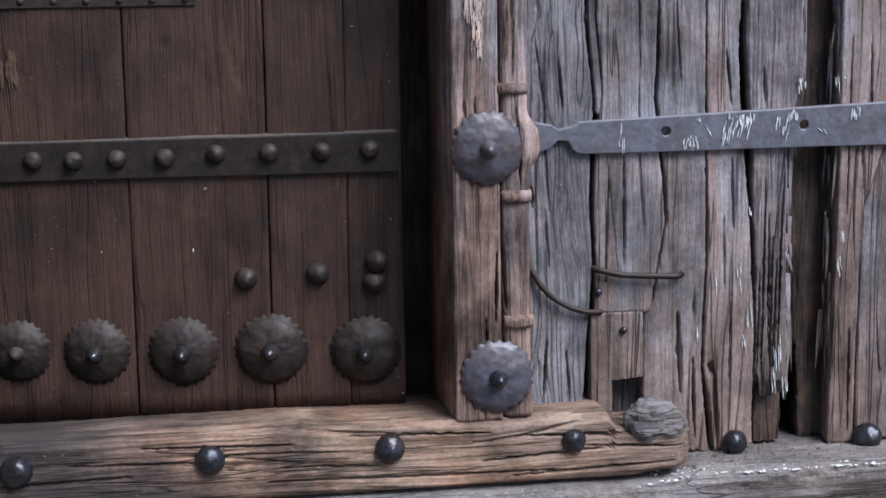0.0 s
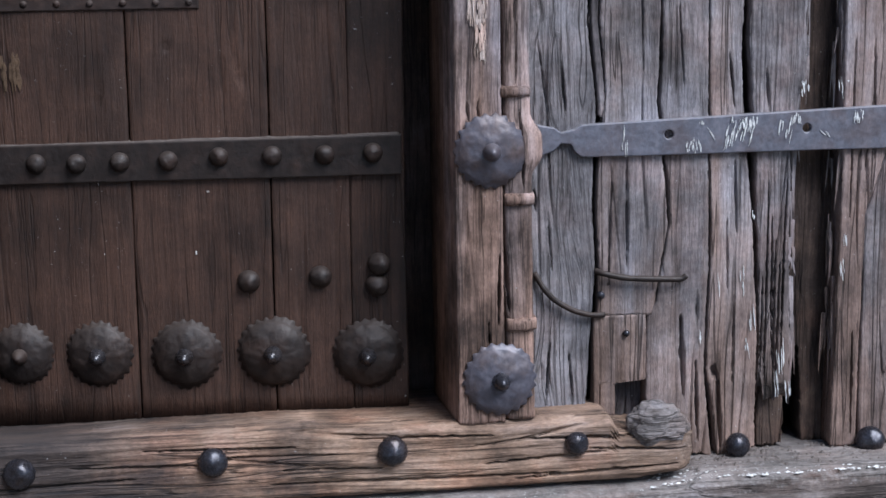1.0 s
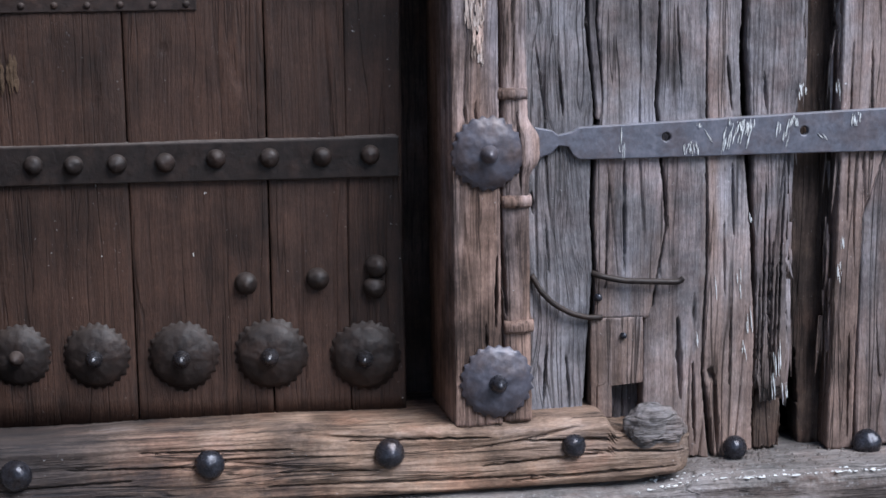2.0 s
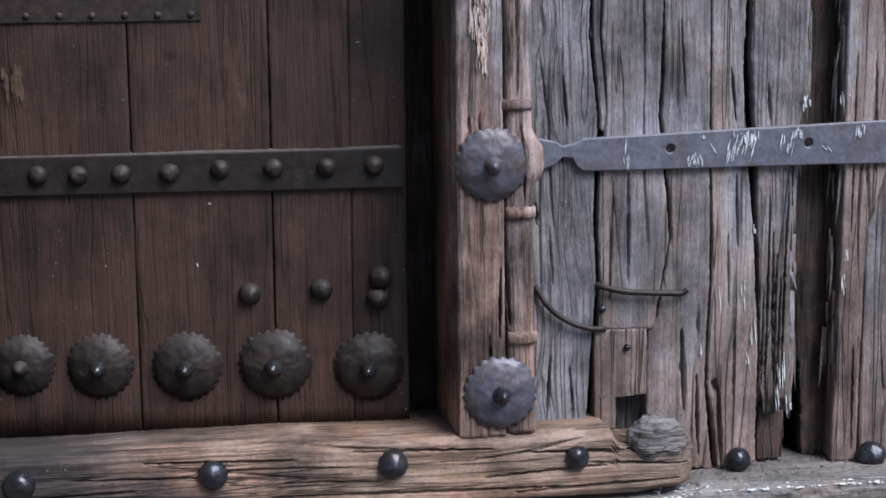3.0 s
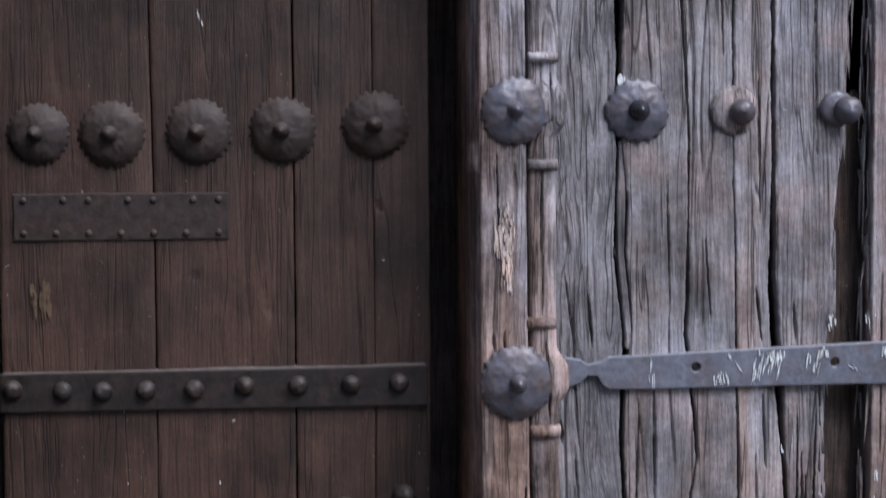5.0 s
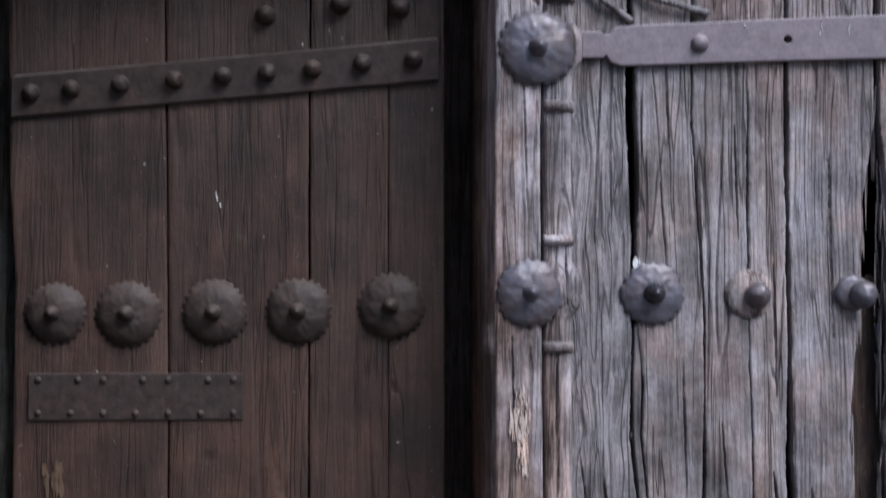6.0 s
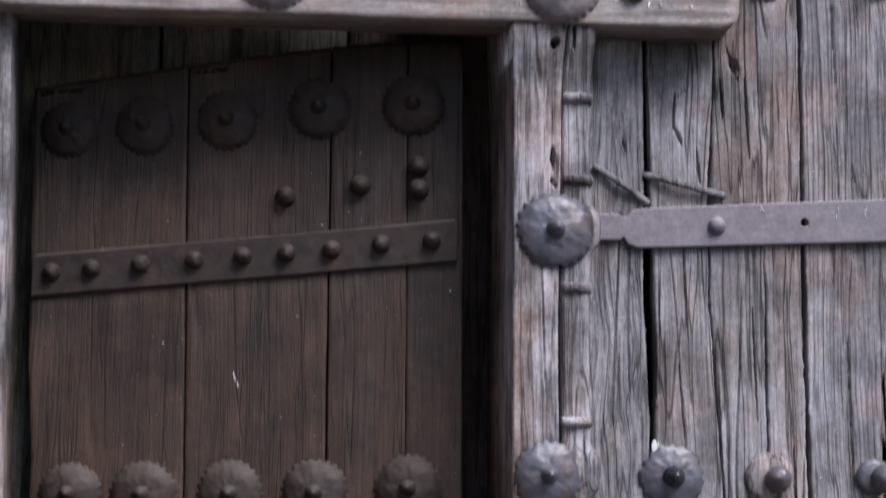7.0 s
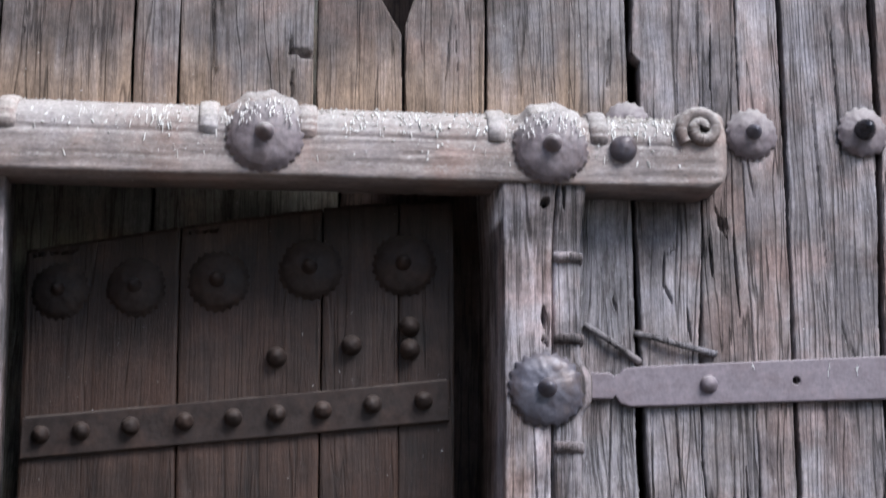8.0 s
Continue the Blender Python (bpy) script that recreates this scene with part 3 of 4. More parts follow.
gate_plank(0.66, 2.33, 0.09, a_right, 1, material=GREY_WOOD, cols=20, grooves=((.192, 1.27, .200, 1.19, .004, .012), (.155, 1.30, .172, 1.18, .003, .01), (.172, .80, .166, .70, .004, .015), (.205, .78, .212, .70, .004, .015), (.146, 1.06, .150, 1.03, .006, .02), (.20, 2.13, .205, 2.11, .004, .01), (.17, 1.02, .176, .93, .003, .008)))
gate_plank(0.845, Z_TOP, lambda z: a_right(z) + a_gap(z), lambda z: b_line(z) - b_gap(z) / 2, 2, cols=16, grooves=((.303, 1.11, .304, .93, .004, .015), (.278, 1.09, .272, .90, .003, .012), (.290, 2.21, .286, 2.15, .004, .014), (.286, 2.155, .302, 2.122, .004, .012), (.326, 2.11, .330, 2.06, .004, .014), (.312, 2.22, .290, 2.20, .003, .008), (.29, 1.75, .30, 1.60, .003, .008), (.325, 1.45, .33, 1.25, .003, .009), (.30, 1.95, .305, 1.80, .003, .008)))
gate_plank(0.592, Z_TOP, lambda z: b_line(z) + b_gap(z) / 2 if z > 0.86 else b_line(z) - 0.012, lambda z: e_line(z) - e_gap(z) / 2, 3, 0.001, cols=15, ends=0.02, grooves=((.398, .84, .404, .70, .008, .02), (.425, .76, .430, .62, .005, .02), (.392, 2.265, .394, 2.255, .014, .012), (.380, 2.29, .400, 2.235, .004, .012), (.41, 2.24, .416, 2.10, .004, .012), (.368, 2.24, .372, 2.17, .005, .014), (.39, 1.36, .40, 1.22, .003, .01), (.385, 2.62, .38, 2.50, .003, .010), (.415, 1.85, .42, 1.66, .003, .008)))
gate_plank(0.598, Z_TOP, lambda z: e_line(z) + e_gap(z) / 2, lambda z: c_line(z) - c_gap(z) / 2, 4, -0.002, PINK_WOOD, cols=12, ends=0.02, grooves=((.462, .74, .470, .60, .006, .02), (.455, .745, .458, .735, .010, .015), (.487, 1.10, .492, .98, .004, .014), (.475, 1.0, .478, .88, .003, .01), (.49, .90, .488, .72, .003, .012), (.475, 1.28, .485, 1.19, .004, .012), (.478, 1.62, .482, 1.40, .003, .008)))
gate_plank(0.69, Z_TOP, lambda z: c_line(z) + c_gap(z) / 2, d_left, 5, 0.002, RIDGED_WOOD, cols=14, jag=0.006, ends=0.02, rag=0.11, grooves=((.548, 1.06, .546, .70, .003, .03), (.562, .96, .561, .70, .003, .03), (.577, 1.02, .574, .71, .003, .03), (.540, .90, .539, .70, .0025, .03), (.555, 1.0, .558, .74, .004, .018), (.570, .92, .566, .70, .004, .016), (.54, 1.25, .545, 1.19, .004, .012), (.58, 1.07, .575, .9, .003, .014), (.56, 2.5, .57, 2.2, .003, .010), (.60, 2.62, .61, 2.35, .004, .010), (.575, 1.8, .58, 1.5, .003, .010)))
gate_plank(0.596, Z_TOP, d_right, along([(.6, .712), (1.0, .716), (1.2, .78), (3.2, .79)]), 6, 0.0, PINK_WOOD, cols=16, jag=0.005, grooves=((.692, 1.3, .690, 1.0, .003, .012), (.725, 1.3, .73, 1.1, .003, .012), (.70, .8, .702, .62, .004, .014), (.73, 2.5, .74, 2.2, .003, .01)))
gate_plank(0.60, 1.19, along([(.6, .720), (.7, .717), (1.0, .7185), (1.19, .779)]), 0.789, 7, 0.003, cols=12, jag=0.003)
gate_plank(0.594, Z_TOP, 0.795, 1.02, 8, 0.0, cols=14)
gate_plank(0.594, Z_TOP, 1.026, 1.24, 9, 0.0, cols=14)
# a thin sliver of wood standing in the first joint
gate_plank(1.18, 1.52, lambda z: a_right(z) + 0.006, lambda z: a_right(z) + 0.018, 10, 0.004, cols=8, jag=0.002)
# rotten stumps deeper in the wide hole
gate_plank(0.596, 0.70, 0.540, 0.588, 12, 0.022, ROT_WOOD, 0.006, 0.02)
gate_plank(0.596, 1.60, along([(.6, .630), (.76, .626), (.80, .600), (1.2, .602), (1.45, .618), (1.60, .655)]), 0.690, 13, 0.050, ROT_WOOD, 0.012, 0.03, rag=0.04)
# torn fibres along the edges of the wide hole
rnd = random.Random(33)
sv, sf = [], []
for k in range(150):
    z = rnd.uniform(0.72, 1.95)
    left = rnd.random() < 0.62
    x = d_left(z) + rnd.uniform(-0.004, 0.016) if left else d_right(z) - rnd.uniform(-0.002, 0.012)
    y = 0.006 + (abs(x - (d_left(z) if left else d_right(z))) * 1.6) + rnd.uniform(0, 0.01)
    h, w, lean, i = rnd.uniform(0.03, 0.13), rnd.uniform(0.0012, 0.004), rnd.gauss(0, 0.004), len(sv)
    sv += [(x - w, y, z + h * 0.5), (x + w, y, z + h * 0.5), (x, y + 1.5 * w, z + h * 0.5), (x - w * 0.8 + lean * 0.5, y - 0.001, z), (x + w * 0.8 + lean * 0.5, y - 0.001, z), (x + lean * 0.5, y + 1.5 * w, z), (x + lean, y + 0.001, z - h * 0.5)]
    sf += [(i + 2, i + 1, i), (i, i + 1, i + 4, i + 3), (i + 1, i + 2, i + 5, i + 4), (i + 2, i, i + 3, i + 5), (i + 3, i + 4, i + 6), (i + 4, i + 5, i + 6), (i + 5, i + 3, i + 6)]
torn = part("torn_fibre", to_mesh("torn_fibre", sv, sf, False), GATE_WOOD, gate, "grey torn splinters along a rotten plank edge")
torn["kind"] = "stuff"
# old wood deep in the notch
gate_plank(0.655, 0.85, 0.262, 0.352, 15, 0.044, GREY_WOOD)
# mending block with a square notch
part("patch_block", slab("patch_block", 0.672, 0.845, 0.247, lambda z: 0.337 if z > 0.731 else 0.284, -0.003, 0.05, 14, jag=0.002, relief=0.0012, step=0.004, cols=50, edge=0.002, fissure=0.004), GATE_WOOD, gate)

# boards over the wicket
xs = [-1.24, -1.02, -0.83, -0.606, -0.532, -0.302, -0.151, -0.012, 0.238]
for k in range(len(xs) - 1):
    g = (0.002, 0.003, 0.003, 0.001, 0.003, 0.003, 0.0015, 0.004)[k]
    hi = (lambda z: -0.155 - max(0.0, (z - 2.585) * 0.55)) if k == 5 else xs[k + 1] - g
    lo = (lambda z: -0.149 + max(0.0, (z - 2.60) * 0.30)) if k == 6 else xs[k] + g
    part("plank", slab("plank", 2.33 if k > 1 else 0.6, Z_TOP, lo, hi, 0.001 * (k % 3), TH, 20 + k, jag=0.003, relief=0.0010, step=0.006, cols=64, edge=0.002, fissure=0.006, grooves=((-.345, 2.547, -.303, 2.541, .006, .03), (-.342, 2.52, -.340, 2.44, .003, .02), (-.343, 2.57, -.346, 2.54, .004, .02), (.205, 2.60, .20, 2.50, .003, .01), (-.07, 2.62, -.08, 2.5, .003, .008), (-.48, 2.66, -.47, 2.5, .003, .01))), UPPER_WOOD if k > 1 else GATE_WOOD, gate)

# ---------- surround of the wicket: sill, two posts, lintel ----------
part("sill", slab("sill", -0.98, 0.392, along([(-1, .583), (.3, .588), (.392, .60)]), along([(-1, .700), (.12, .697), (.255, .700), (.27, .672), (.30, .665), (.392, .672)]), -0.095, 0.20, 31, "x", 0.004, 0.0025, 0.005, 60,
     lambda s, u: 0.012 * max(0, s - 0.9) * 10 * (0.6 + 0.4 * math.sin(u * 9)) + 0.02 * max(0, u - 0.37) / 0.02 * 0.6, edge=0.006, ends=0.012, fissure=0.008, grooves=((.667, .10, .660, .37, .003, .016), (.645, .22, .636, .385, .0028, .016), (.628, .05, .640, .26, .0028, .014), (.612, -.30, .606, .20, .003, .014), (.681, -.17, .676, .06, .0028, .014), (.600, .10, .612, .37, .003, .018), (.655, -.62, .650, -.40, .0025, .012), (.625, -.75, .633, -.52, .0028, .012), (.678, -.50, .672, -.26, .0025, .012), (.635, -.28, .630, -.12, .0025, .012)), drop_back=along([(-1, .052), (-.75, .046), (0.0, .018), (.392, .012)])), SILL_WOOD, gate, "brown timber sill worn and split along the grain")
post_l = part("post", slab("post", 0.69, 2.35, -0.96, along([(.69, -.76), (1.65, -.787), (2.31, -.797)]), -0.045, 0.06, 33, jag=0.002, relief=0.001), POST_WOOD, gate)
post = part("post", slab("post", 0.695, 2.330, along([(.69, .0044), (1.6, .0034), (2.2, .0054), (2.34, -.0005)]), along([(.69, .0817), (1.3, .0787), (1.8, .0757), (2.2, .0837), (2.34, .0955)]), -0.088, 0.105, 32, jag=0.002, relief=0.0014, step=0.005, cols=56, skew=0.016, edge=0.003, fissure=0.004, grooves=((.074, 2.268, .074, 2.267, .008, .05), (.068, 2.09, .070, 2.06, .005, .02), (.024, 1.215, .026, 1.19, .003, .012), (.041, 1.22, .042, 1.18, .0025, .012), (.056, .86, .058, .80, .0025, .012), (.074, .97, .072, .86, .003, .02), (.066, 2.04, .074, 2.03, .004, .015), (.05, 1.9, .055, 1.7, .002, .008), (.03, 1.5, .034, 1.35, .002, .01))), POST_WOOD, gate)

BOSS_Z = [(.0718, .769, .0619, 1), (.0599, 1.1424, .0609, 2), (.0579, 1.5703, .0555, 3), (.0698, 1.9576, .0634, 4)]


def bulge(z):
    return sum(math.exp(-((z - b - 0.005) / 0.036) ** 4) for _, b, _, _ in BOSS_Z[1:])


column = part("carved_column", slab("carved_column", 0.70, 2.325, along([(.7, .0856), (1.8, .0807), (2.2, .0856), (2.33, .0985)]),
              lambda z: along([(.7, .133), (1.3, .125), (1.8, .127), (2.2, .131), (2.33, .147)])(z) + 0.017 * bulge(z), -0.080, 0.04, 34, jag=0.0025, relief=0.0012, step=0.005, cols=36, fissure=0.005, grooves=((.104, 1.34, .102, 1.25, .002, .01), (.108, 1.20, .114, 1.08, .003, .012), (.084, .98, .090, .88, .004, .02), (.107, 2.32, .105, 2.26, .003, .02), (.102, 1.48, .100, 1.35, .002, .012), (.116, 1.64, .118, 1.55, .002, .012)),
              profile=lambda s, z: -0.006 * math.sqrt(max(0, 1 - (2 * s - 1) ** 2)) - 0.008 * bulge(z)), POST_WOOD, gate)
for x, z, h in ((.0995, 1.2345, .019), (.1054, 1.0612, .020), (.1084, .8562, .022), (.1035, 1.6545, .016), (.1025, 1.4861, .018), (.1084, 2.1765, .019), (.1074, 2.0408, .017), (.1045, 1.8665, .019)):
    part("ring", slab("ring", x - 0.022, x + 0.026, z - h / 2, z + h / 2, -0.089, -0.04, z * 9, "x", 0.003, 0.0015, 0.003, 12,
         lambda s, u, x=x: -0.008 * math.sqrt(max(0, 1 - (2 * s - 1) ** 2)) + 0.010 * ((u - x) / 0.027) ** 2, edge=0.003, ends=0.0), POST_WOOD, column)



def roll(z):
    """How far the rounded upper moulding of the lintel lies behind its front."""
    f = min(1.0, max(0.0, (z - 2.372) / 0.058))
    return 0.066 * (1 - math.sqrt(1 - 0.97 * f * f)) + 0.002 * math.exp(-((z - 2.370) / 0.003) ** 2)


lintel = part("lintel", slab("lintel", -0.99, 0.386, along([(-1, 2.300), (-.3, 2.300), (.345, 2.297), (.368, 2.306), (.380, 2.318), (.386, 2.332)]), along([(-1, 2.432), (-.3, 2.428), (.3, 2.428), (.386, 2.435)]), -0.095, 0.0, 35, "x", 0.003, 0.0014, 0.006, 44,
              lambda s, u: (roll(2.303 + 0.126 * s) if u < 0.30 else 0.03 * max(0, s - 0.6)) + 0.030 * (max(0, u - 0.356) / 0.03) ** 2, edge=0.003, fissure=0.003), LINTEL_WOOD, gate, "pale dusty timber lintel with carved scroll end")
# scroll at its end
pts = []
for k in range(30):
    a = 3.9 - k * 0.345
    r = 0.036 - 0.00112 * k
    pts.append((0.336 + r * math.cos(a), -0.096 - 0.0002 * k, 2.397 + r * math.sin(a)))
part("scroll", rod("scroll", pts, 0.0105, 3, 12), LINTEL_WOOD, lintel)
# carved collars round the moulding
for x in (-0.795, -0.475, -0.315, -0.005, 0.165):
    part("collar", slab("collar", x - 0.016, x + 0.016, 2.366, 2.436, -0.091, -0.02, x * 13 + 40, "x", 0.004, 0.0028, 0.002, 24,
         lambda s, u, x=x: roll(2.366 + 0.064 * s) - 0.011 * math.sqrt(max(0.0, 1 - ((u - x) / 0.0161) ** 2)), edge=0.005, ends=0), LINTEL_WOOD, lintel)
LINTEL_BOSSES = ((-.384, 2.368, 5), (.083, 2.362, 6))
# lime, dust and straw run down from the upper edge, also over the two domes
rnd = random.Random(21)
sv, sf = [], []


def streak(x, y, z, h, w, lean, slope):
    i = len(sv)
    sv.extend([(x - w, y, z), (x + w, y, z), (x + lean + w * 0.5, y - slope * h - 0.001, z - h), (x + lean - w * 0.5, y - slope * h - 0.001, z - h), (x, y + 0.004, z - h * 0.5)])
    sf.extend([(i, i + 3, i + 2, i + 1), (i, i + 1, i + 4), (i + 1, i + 2, i + 4), (i + 2, i + 3, i + 4), (i + 3, i, i + 4)])


for k in range(620):
    x = rnd.uniform(-0.85, 0.31) if rnd.random() < 0.45 else rnd.choice((-0.22, -0.13, -0.05, 0.02, 0.16, 0.22, 0.27, -0.55)) + rnd.gauss(0, 0.022)
    z = rnd.uniform(2.378, 2.427) if rnd.random() < 0.9 else rnd.uniform(2.33, 2.38)
    if x > 0.31:
        continue
    h = rnd.choice((0.3, 0.5, 1.0)) * rnd.uniform(0.002, 0.018) * (1.0 if z > 2.378 else 0.8)
    streak(x, -0.0965 + roll(z), z, h, 0.0002 + 0.0013 * rnd.random() ** 2, rnd.gauss(0, 0.002), max(0.0, (roll(z) - roll(z - h)) / h))
for bx, bz, _ in LINTEL_BOSSES:
    for k in range(80):
        a, d = rnd.uniform(0.25, 2.9), 0.064 * math.sqrt(rnd.uniform(0.12, 1.0))
        if math.sin(a) * d < 0.012:
            continue
        streak(bx + d * math.cos(a), -0.0985 - 0.034 * (1 - (d / 0.068) ** 1.6), bz + d * math.sin(a), rnd.uniform(0.002, 0.011), rnd.uniform(0.0003, 0.0009), rnd.gauss(0, 0.001), 0.5)
straw = part("dust_streaks", to_mesh("dust_streaks", sv, sf, False), CHALK, lintel, "pale dust and lime runs on the lintel")
straw["kind"] = "stuff"
# crumbs and chaff lying along the upper edge
sv, sf = [], []
for k in range(520):
    x, f = rnd.uniform(-0.85, 0.31), rnd.random()
    if rnd.random() < 0.5:
        x = rnd.choice((-0.43, -0.36, 0.03, 0.10, 0.20, 0.25)) + rnd.gauss(0, 0.03)
    x = min(x, 0.315)
    z = 2.412 + 0.016 * f
    y, w, i = -0.095 + roll(z), 0.001 + 0.004 * rnd.random() ** 3, len(sv)
    for dx, dy, dz in ((-1, -1, -0.6), (1, -1, -0.6), (1, 1, -0.6), (-1, 1, -0.6), (0.2, 0.1, 1.2)):
        sv.append((x + dx * w * rnd.uniform(.4, 1.3), y + dy * w * rnd.uniform(.4, 1.2), z + dz * w))
    sf += [(i, i + 1, i + 4), (i + 1, i + 2, i + 4), (i + 2, i + 3, i + 4), (i + 3, i, i + 4), (i + 3, i + 2, i + 1, i)]
chaff = part("chaff", to_mesh("chaff", sv, sf, False), CHAFF, lintel, "grey crumbs and chaff lying on the lintel")
chaff["kind"] = "stuff"
# weathered carved end of the sill: layers of wood worn into a lump
bm = bmesh.new()
bmesh.ops.create_icosphere(bm, subdivisions=5, radius=1.0)
for v in bm.verts:
    c = v.co.copy()
    layer = noise.noise((c.x * 1.2, c.z * 7 + 0.8 * noise.noise((c.x * 2, c.z * 2, 3.0)), 4.0))
    lump = noise.noise((c.x * 1.6, c.y * 1.6, c.z * 1.6 + 9.0))
    dent = math.exp(-(((c.x - 0.05) / 0.38) ** 2 + ((c.z + 0.55) / 0.22) ** 2))
    k = 1 + 0.22 * lump + 0.06 * layer - 0.3 * dent + 0.08 * noise.noise((c.x * 5, c.y * 5, c.z * 5))
    flat = 0.8 if c.z < -0.2 else 1.0
    v.co = Vector((c.x * 0.050 * k, c.y * 0.028 * k, c.z * 0.044 * k * flat))
part("carved_knob", from_bm("carved_knob", bm, True), KNOB_WOOD, gate, "weathered carved lump on the sill end", (0.336, -0.080, 0.672))

# ---------- iron on the gate ----------
for x, z, r, s in BOSS_Z:
    boss(gate, x, -0.0895, z, r, s, None, STUD_IRON if s == 1 else BLUE_IRON, tall=0.40, teeth=22)
for x, z, s in LINTEL_BOSSES:  # dome over carved petals
    part("rosette", lathe("rosette", [(.078, -0.03), (.076, -0.004), (.068, 0.006), (.03, 0.01)], s, 60, 11, 0.14, 0.006), LINTEL_WOOD, lintel, "carved petals round a boss", (x, -0.080, z + 0.008))
    boss(gate, x, -0.0965, z - 0.004, .064, s, DUSTY_IRON, DUSTY_IRON, tall=0.5, teeth=26)
boss(gate, .275, -0.002, 1.572, .054, 7, tall=0.36, teeth=18, tip=0.34)
boss(gate, .448, -0.002, 2.421, .047, 8, DUSTY_IRON, BLUE_IRON, tall=0.6, teeth=18, tip=0.3)
boss(gate, .646, -0.002, 2.432, .046, 9, DUSTY_IRON, STUD_IRON, tall=0.45, teeth=16, tip=0.42)
boss(gate, .232, -0.002, 2.435, .040, 10, DUSTY_IRON, DUSTY_IRON, tall=0.5, teeth=16)
stud(gate, .204, -0.094, 2.359, .023, 1, BLUE_IRON, label="rusty iron stud")
for k, (x, z, r) in enumerate(((-.697, .653, .0255), (-.394, .655, .024), (-.105, .658, .0245), (.199, .655, .020))):
    stud(gate, x, -0.093, z, r, 10 + k)
stud(gate, .497, -0.012, .612, .021, 15)
stud(gate, .735, -0.006, .605, .026, 16)
for k, (x, z, r) in enumerate(((.448, 1.569, .0215), (.626, 1.571, .023))):
    stud(gate, x, -0.012, z, r, 20 + k, BLUE_IRON, tall=1.0)
part("washer", lathe("washer", [(.040, -0.006), (.041, 0.003), (.030, 0.006), (.015, 0.007)], 4, 30, 9, 0.05, 0.003), SEAT_WOOD, gate, "pale worn round seat under a stud", (.437, 0.0, 1.572))
part("washer", lathe("washer", [(.030, -0.002), (.031, 0.003), (.022, 0.006), (.012, 0.007)], 5, 30, 7, 0.08, 0.003), BLUE_IRON, gate, "", (.612, -0.002, 1.574))

strap = part("iron_strap", sheet("iron_strap", [(.150, 1.118), (.178, 1.128), (.190, 1.140), (.206, 1.138), (.214, 1.124), (.224, 1.117)] +
             [(x, 1.116 + 0.0012 * wob(x * 2, 3)) for x in np.linspace(.24, 1.2, 40)] + [(x, 1.17 + (x - .223) * 0.036 + 0.0012 * wob(x * 2, 4)) for x in np.linspace(1.2, .24, 40)] +
             [(.224, 1.170), (.212, 1.163), (.190, 1.158), (.180, 1.166), (.150, 1.172)], [(.371, 1.150, .0075), (.607, 1.154, .0075)], -0.011, 0.012), STRAP_IRON, gate, "grey iron strap with nail holes and lime splashes")
strap2 = part("iron_strap", sheet("iron_strap", [(.140, 1.957), (.192, 1.957), (.198, 1.962), (.206, 1.950), (.222, 1.945)] +
              [(x, 1.945 + (x - .22) * 0.044 + 0.0012 * wob(x * 2, 6)) for x in np.linspace(.24, 1.2, 40)] + [(x, 2.011 + (x - .221) * 0.06 + 0.0012 * wob(x * 2, 7)) for x in np.linspace(1.2, .24, 40)] +
              [(.222, 2.010), (.212, 2.007), (.204, 1.998), (.196, 1.996), (.190, 2.001), (.140, 2.001)], [(.504, 1.993, .0065)], -0.011, 0.012), MAUVE_IRON, gate, "mauve-grey iron strap with one stud")
stud(strap2, .355, -0.010, 1.984, .015, 31, MAUVE_IRON)
# lime runs and scratches on the straps
rnd = random.Random(4)


def splash(parent, x, z, w, h, lean=0.0, y=-0.0118, material=None, broad=1.0):
    """A cluster of thin drips and scratches."""
    bm = bmesh.new()
    for layer in range(max(2, int(w * 900))):
        u0 = rnd.uniform(0, 0.6)
        u1 = min(1.0, u0 + rnd.uniform(0.2, 0.7))
        off, ww, n = w * rnd.uniform(-0.9, 0.9), broad * rnd.uniform(0.0007, 0.0021), 5
        mid = [(x + off + lean * u + 0.0006 * rnd.uniform(-1, 1), z - h * u, ww * math.sin(math.pi * (0.1 + 0.8 * k / n)) * rnd.uniform(0.4, 1.1)) for k, u in ((k, u0 + (u1 - u0) * k / n) for k in range(n + 1))]
        l = [bm.verts.new((px - g / 2, -0.0002 * layer, pz)) for px, pz, g in mid]
        r = [bm.verts.new((px + g / 2, -0.0002 * layer, pz)) for px, pz, g in mid]
        for k in range(n):
            bm.faces.new((l[k], r[k], r[k + 1], l[k + 1]))
    geo = bmesh.ops.extrude_face_region(bm, geom=list(bm.faces))
    bmesh.ops.translate(bm, vec=(0, 0.001, 0), verts=[v for v in geo["geom"] if isinstance(v, bmesh.types.BMVert)])
    ob = part("lime_splash" if material is None else "flake", from_bm("lime_splash", bm), material or LIME, parent)
    ob["kind"] = "stuff"
    ob.location = (0, y - 0.0012 * rnd.random(), 0)


for x, z, w, h, l in ((.297, 1.170, .004, .055, 0), (.405, 1.140, .004, .024, -.004), (.412, 1.143, .004, .026, .002), (.420, 1.143, .004, .024, .004), (.478, 1.165, .006, .045, -.008), (.490, 1.178, .010, .012, 0), (.497, 1.176, .008, .040, -.010), (.508, 1.178, .010, .022, 0), (.512, 1.172, .006, .046, -.012),
                      (.425, 1.176, .003, .012, 0), (.435, 1.165, .002, .030, .018), (.565, 1.178, .004, .035, -.003), (.582, 1.178, .005, .050, -.010), (.590, 1.182, .006, .020, 0), (.632, 1.150, .004, .012, .012), (.696, 1.184, .007, .024, 0)):
    splash(strap, x, z, w * 1.5, h, l, broad=1.15)
